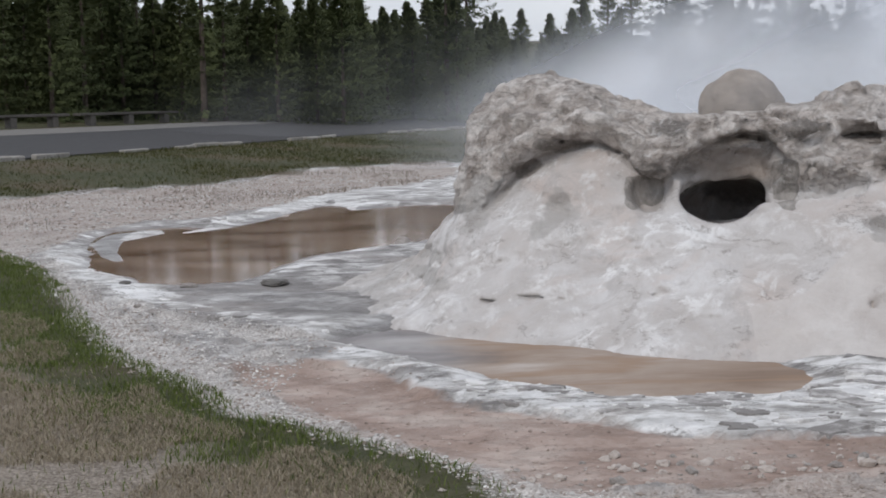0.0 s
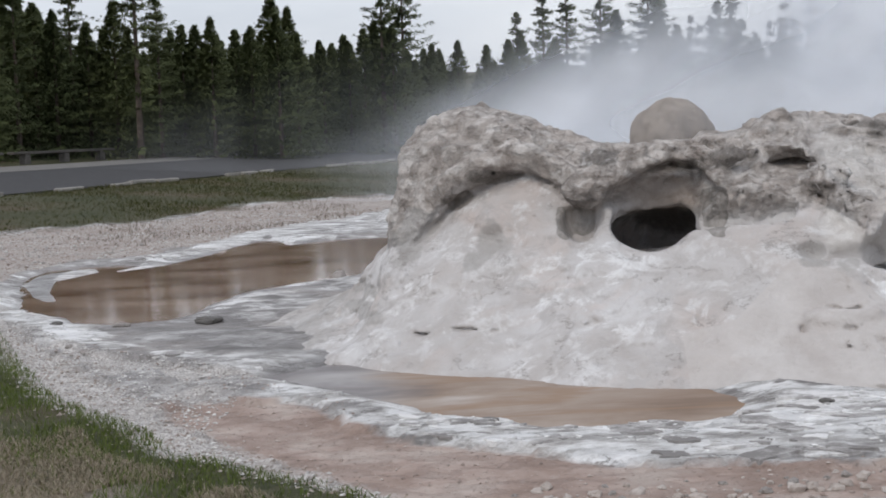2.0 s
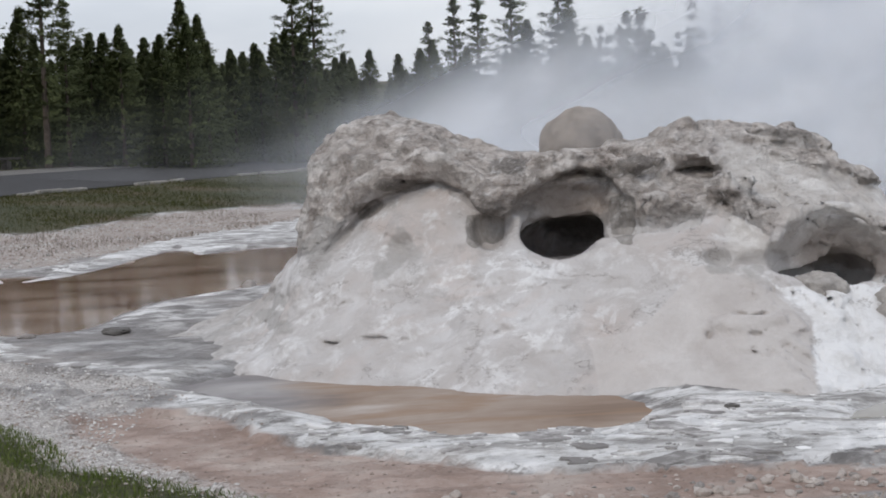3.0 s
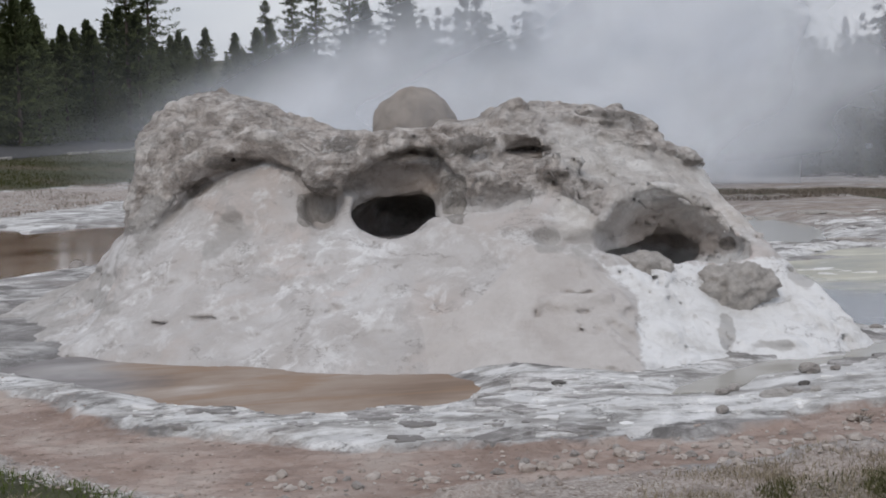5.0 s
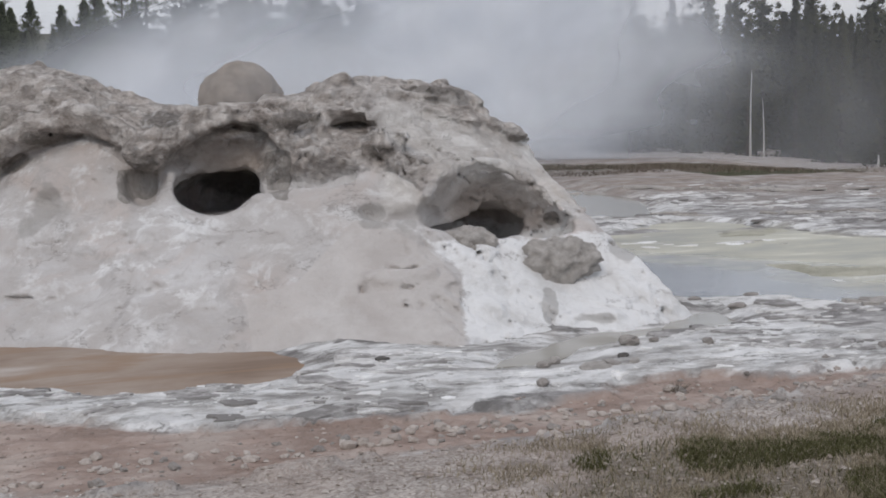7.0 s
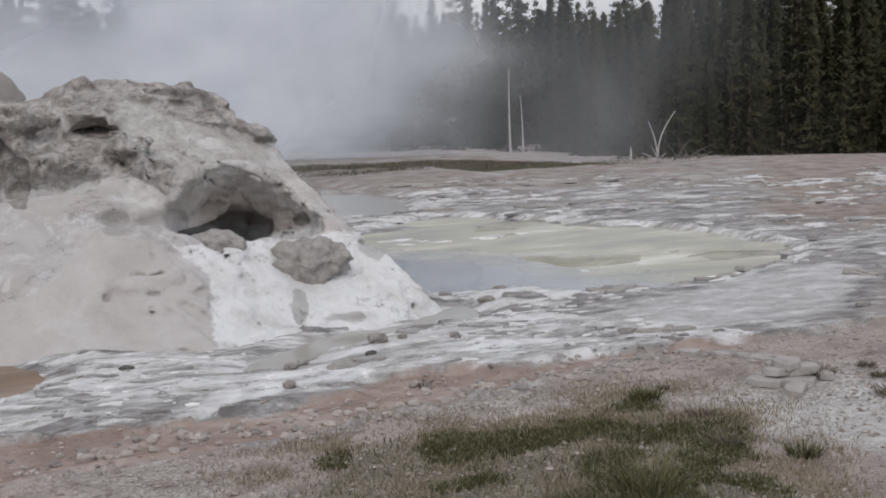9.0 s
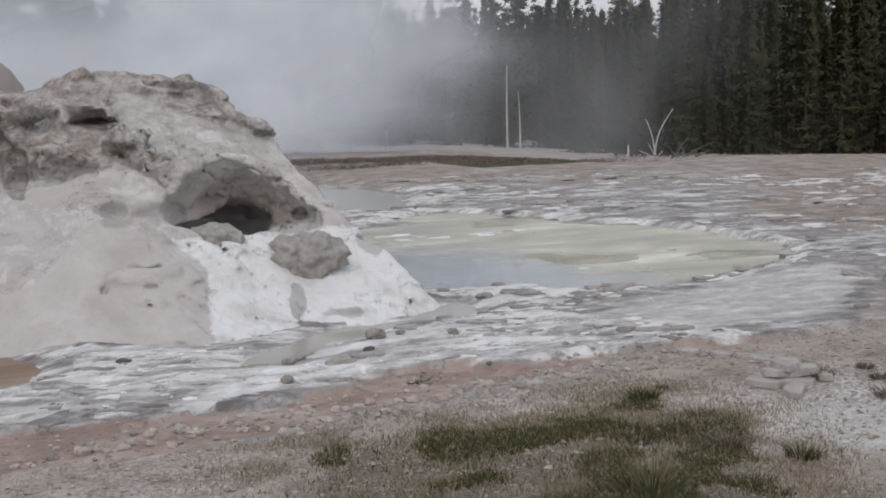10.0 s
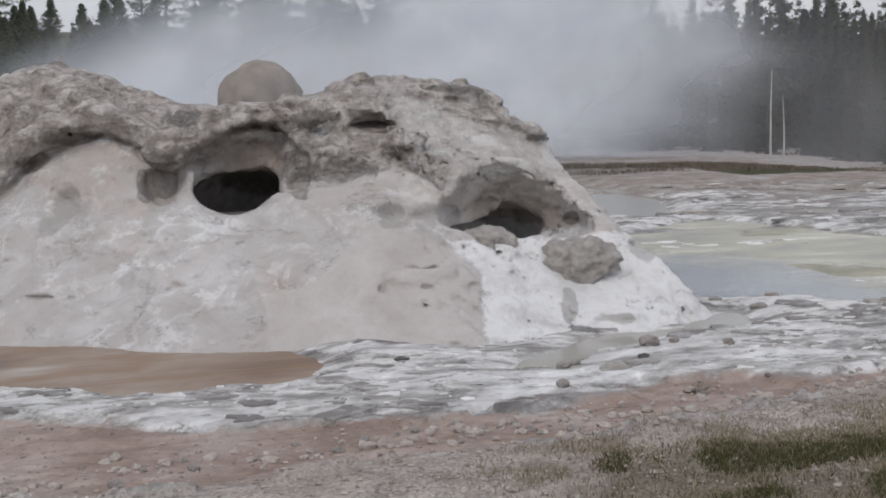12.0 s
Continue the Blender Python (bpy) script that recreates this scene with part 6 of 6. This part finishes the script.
M_PLATE_WHITE = plate_material("white_sinter_flakes", (0.50, 0.485, 0.47), (0.70, 0.69, 0.675), (0.86, 0.855, 0.845))
M_PLATE_GREY = plate_material("grey_sinter_flakes", (0.21, 0.198, 0.19), (0.39, 0.375, 0.365), (0.70, 0.69, 0.68))
FRONT = CRUST_EDGE + [(6.87, 9.42), (6.1, 10.5), (5.0, 10.8), (4.0, 10.5), (2.62, 10.5), (0.17, 10.88), (-0.95, 12.13), (-2.24, 14.05), (-3.9, 17.48), (-4.86, 19.56)]


def dry_of(x, y):
    d = np.full(np.shape(x), -9.0)
    for p in (POOL_L, POND, POOL_BLUE, POOL_B, RILL, POOL_R):
        d = np.maximum(d, inside_all(x, y, p))
    return d < -0.12


def front_rule(x, y):
    return (inside_all(x, y, FRONT) > 0.16) * dry_of(x, y) * (0.25 + 0.75 * clump(x, y, 1.7, 0.35, 0.6))


def flats_rule(x, y):
    u, w = (x - MOUND[0]) * TO_U[0] + (y - MOUND[1]) * TO_U[1], (x - MOUND[0]) * TO_W[0] + (y - MOUND[1]) * TO_W[1]
    apron = inside_all(x, y, [(6.51, 9.75), (7.62, 10.47), (8.89, 10.86), (9.77, 10.77), (9.39, 9.82), (7.94, 8.74), (7.13, 8.7)]) > -0.2
    return (1 - 0.9 * apron) * (inside_all(x, y, FORE) < -0.3) * (inside_all(x, y, MUD) < -0.1) * dry_of(x, y) * (mound_height(u, w) < -0.02) * (x - 0.9 * y < 3) * clump(x, y, 0.7, 0.40, 0.62) * (np.hypot(x, y) < 27)


def film_rule(x, y):
    return (inside_all(x, y, POOL_R) > -0.2) * (inside_all(x, y, POOL_BLUE) < 0.2) * clump(x, y, 0.9, 0.58, 0.72)


sinter_plates("sinter_crust", 9000, (-5.2, 7.2, 8.2, 20), front_rule, 0.010, 0.065, 0.0045, M_PLATE_WHITE, "broken white sinter flakes round the pond", 1, -1.0)
sinter_plates("sinter_crust", 11000, (-4, 19, 8.5, 27), flats_rule, 0.025, 0.30, 0.006, M_PLATE_GREY, "broken grey sinter flakes over the flats", 2, -1.0)
sinter_plates("sinter_crust", 260, (6, 12, 10.8, 18), film_rule, 0.06, 0.34, 0.005, M_PLATE_WHITE, "low cream sinter flakes rising from the shallow water", 3, WATER)


def brush_tuft(x, y, size, seed, material, label):
    r = np.random.RandomState(seed)
    n = 130
    rad = size * np.sqrt(r.rand(n)) * 0.5
    a = r.rand(n) * 6.28
    ob = blades("tuft", rad * np.cos(a), rad * np.sin(a), size * 0.40, 0.0025 + 0.006 * size, 1.5, material, label, seed, rooted=False)
    del ob["kind"]
    ob.matrix_world = pose(x, y, ground_z(x, y) + 0.01)
    return tagged(ob, label, "tuft", "tufts on the gravel")


TUFTS = [(6.39, 7.16, 0.15, 0), (5.15, 7.24, 0.16, 1), (5.09, 6.65, 0.13, 0), (6.37, 6.58, 0.14, 0), (5.08, 5.83, 0.15, 1), (6.82, 7.25, 0.1, 0), (4.85, 6.13, 0.14, 0), (5.44, 7.46, 0.06, 0), (4.36, 8.49, 0.10, 0), (4.06, 5.65, 0.30, 1), (6.64, 6.94, 0.1, 0)]
for k, (x, y, size, green) in enumerate(TUFTS):
    brush_tuft(x, y, size, k + 5, M_GRASS_OLIVE if green else M_BRUSH, "low olive grass tuft on the gravel" if green else "low dry brown tuft on the gravel")


def shore(x, y):
    d = inside_all(x, y, GRAVEL_OUT + [(0.3, 37.0), (-2.0, 31.0), (-5.0, 26.4), (-6.0, 23.4), (-9, 20), (-14, 20)])
    return (d > 0) * clump(x, y, 0.9, 0.50, 0.72) * (1 - smooth01(d, 1.0, 4.0) * 0.8) * 0.8


x, y = sown(30000, (-13, 0.5, 19, 46), shore, 7)
blades("dry_grass", x, y, 0.08, 0.006, 1.1, M_BRUSH, "thin brown dry grass on the pale shore behind the pool", 7, 0.0)


def bank(x, y):
    d = np.hypot(x, y) + 5 * (lumps(x * 0.35, y * 0.35, 0 * x + 4) - 0.5)
    return (d > 28.5) * (d < 35.0) * smooth01(x - 0.2 * y, 1, 4) * (1 - smooth01(x - 0.70 * y, -1, 2.5)) * (0.10 + 0.9 * clump(x, y, 0.5, 0.35, 0.6))


x, y = sown(90000, (7, 27, 17, 35), bank, 6)
blades("dry_grass", x, y, 0.06, 0.009, 1.4, M_BRUSH, "band of brown dry grass along the far bank", 6)


# ---- steam: soft uneven curtains that drift behind the mound ----
def steam_curtain(dist, az0, az1, low, high, seed, strength, left, left_soft, right_soft, low_soft=0.25):
    n, m = 70, 30
    s, t = [a.ravel() for a in np.meshgrid(np.linspace(0, 1, n), np.linspace(0, 1, m), indexing="ij")]
    az = np.radians(az0 + (az1 - az0) * s)
    d = dist * (1 + 0.10 * rough_sum(s * 4 + seed, t * 2, 0 * s, 1.2, 3))
    x, y, z = d * np.sin(az), 0.5 + d * np.cos(az), low + (high - low) * t
    i, j = np.meshgrid(np.arange(n - 1), np.arange(m - 1), indexing="ij")
    a = (i * m + j).ravel()
    me = array_mesh("steam", np.stack([x, y, z], 1), np.stack([a, a + m, a + m + 1, a + 1], 1), M_STEAM, True)
    rag = 0.20 * rough_sum(s * 3 + seed, t * 2.5 + seed, 0 * s, 1.5, 3)
    tilt = np.degrees(np.arctan2(z - 1.6, d))
    edge = (az0 + (az1 - az0) * s) - left - 2.2 * np.clip(tilt, 0, 9)
    rim = smooth01(edge + 22 * rag, 0.0, left_soft) * (1 - smooth01(s + rag, 1 - right_soft, 0.98)) * smooth01(t + 0.5 * rag, 0.02, low_soft) * (1 - smooth01(t, 0.9, 1.0))
    rim = rim * smooth01(np.minimum(s, 1 - s), 0, 0.05)
    paint(me, "thick", rim * strength)
    return tagged(new("steam", me), "white steam drifting up behind the geyser mound", "steam", "steam clouds", "stuff")


# distance, bearings, heights, seed, thickness, bearing of the leaning near edge, softness
steam_curtain(16.9, 2.0, 25.0, 0.6, 4.2, 1, 0.34, 3.0, 12.0, 0.40, 0.5)
steam_curtain(26.0, -3.0, 30.0, 0.0, 6.0, 2, 0.70, 0.5, 11.0, 0.22, 0.35)
steam_curtain(34.0, -7.0, 31.0, -0.3, 8.0, 3, 0.90, -2.0, 8.5, 0.20, 0.20)
steam_curtain(41.0, -7.0, 34.0, -1.0, 10.0, 4, 0.84, -2.5, 8.5, 0.30, 0.10)
steam_curtain(37.0, 17.0, 44.0, -1.0, 9.0, 5, 0.42, 12.0, 8.0, 0.70, 0.05)
steam_curtain(58.0, -14.0, 12.0, -0.5, 14.0, 6, 0.15, -12.0, 14.0, 0.10, 0.05)
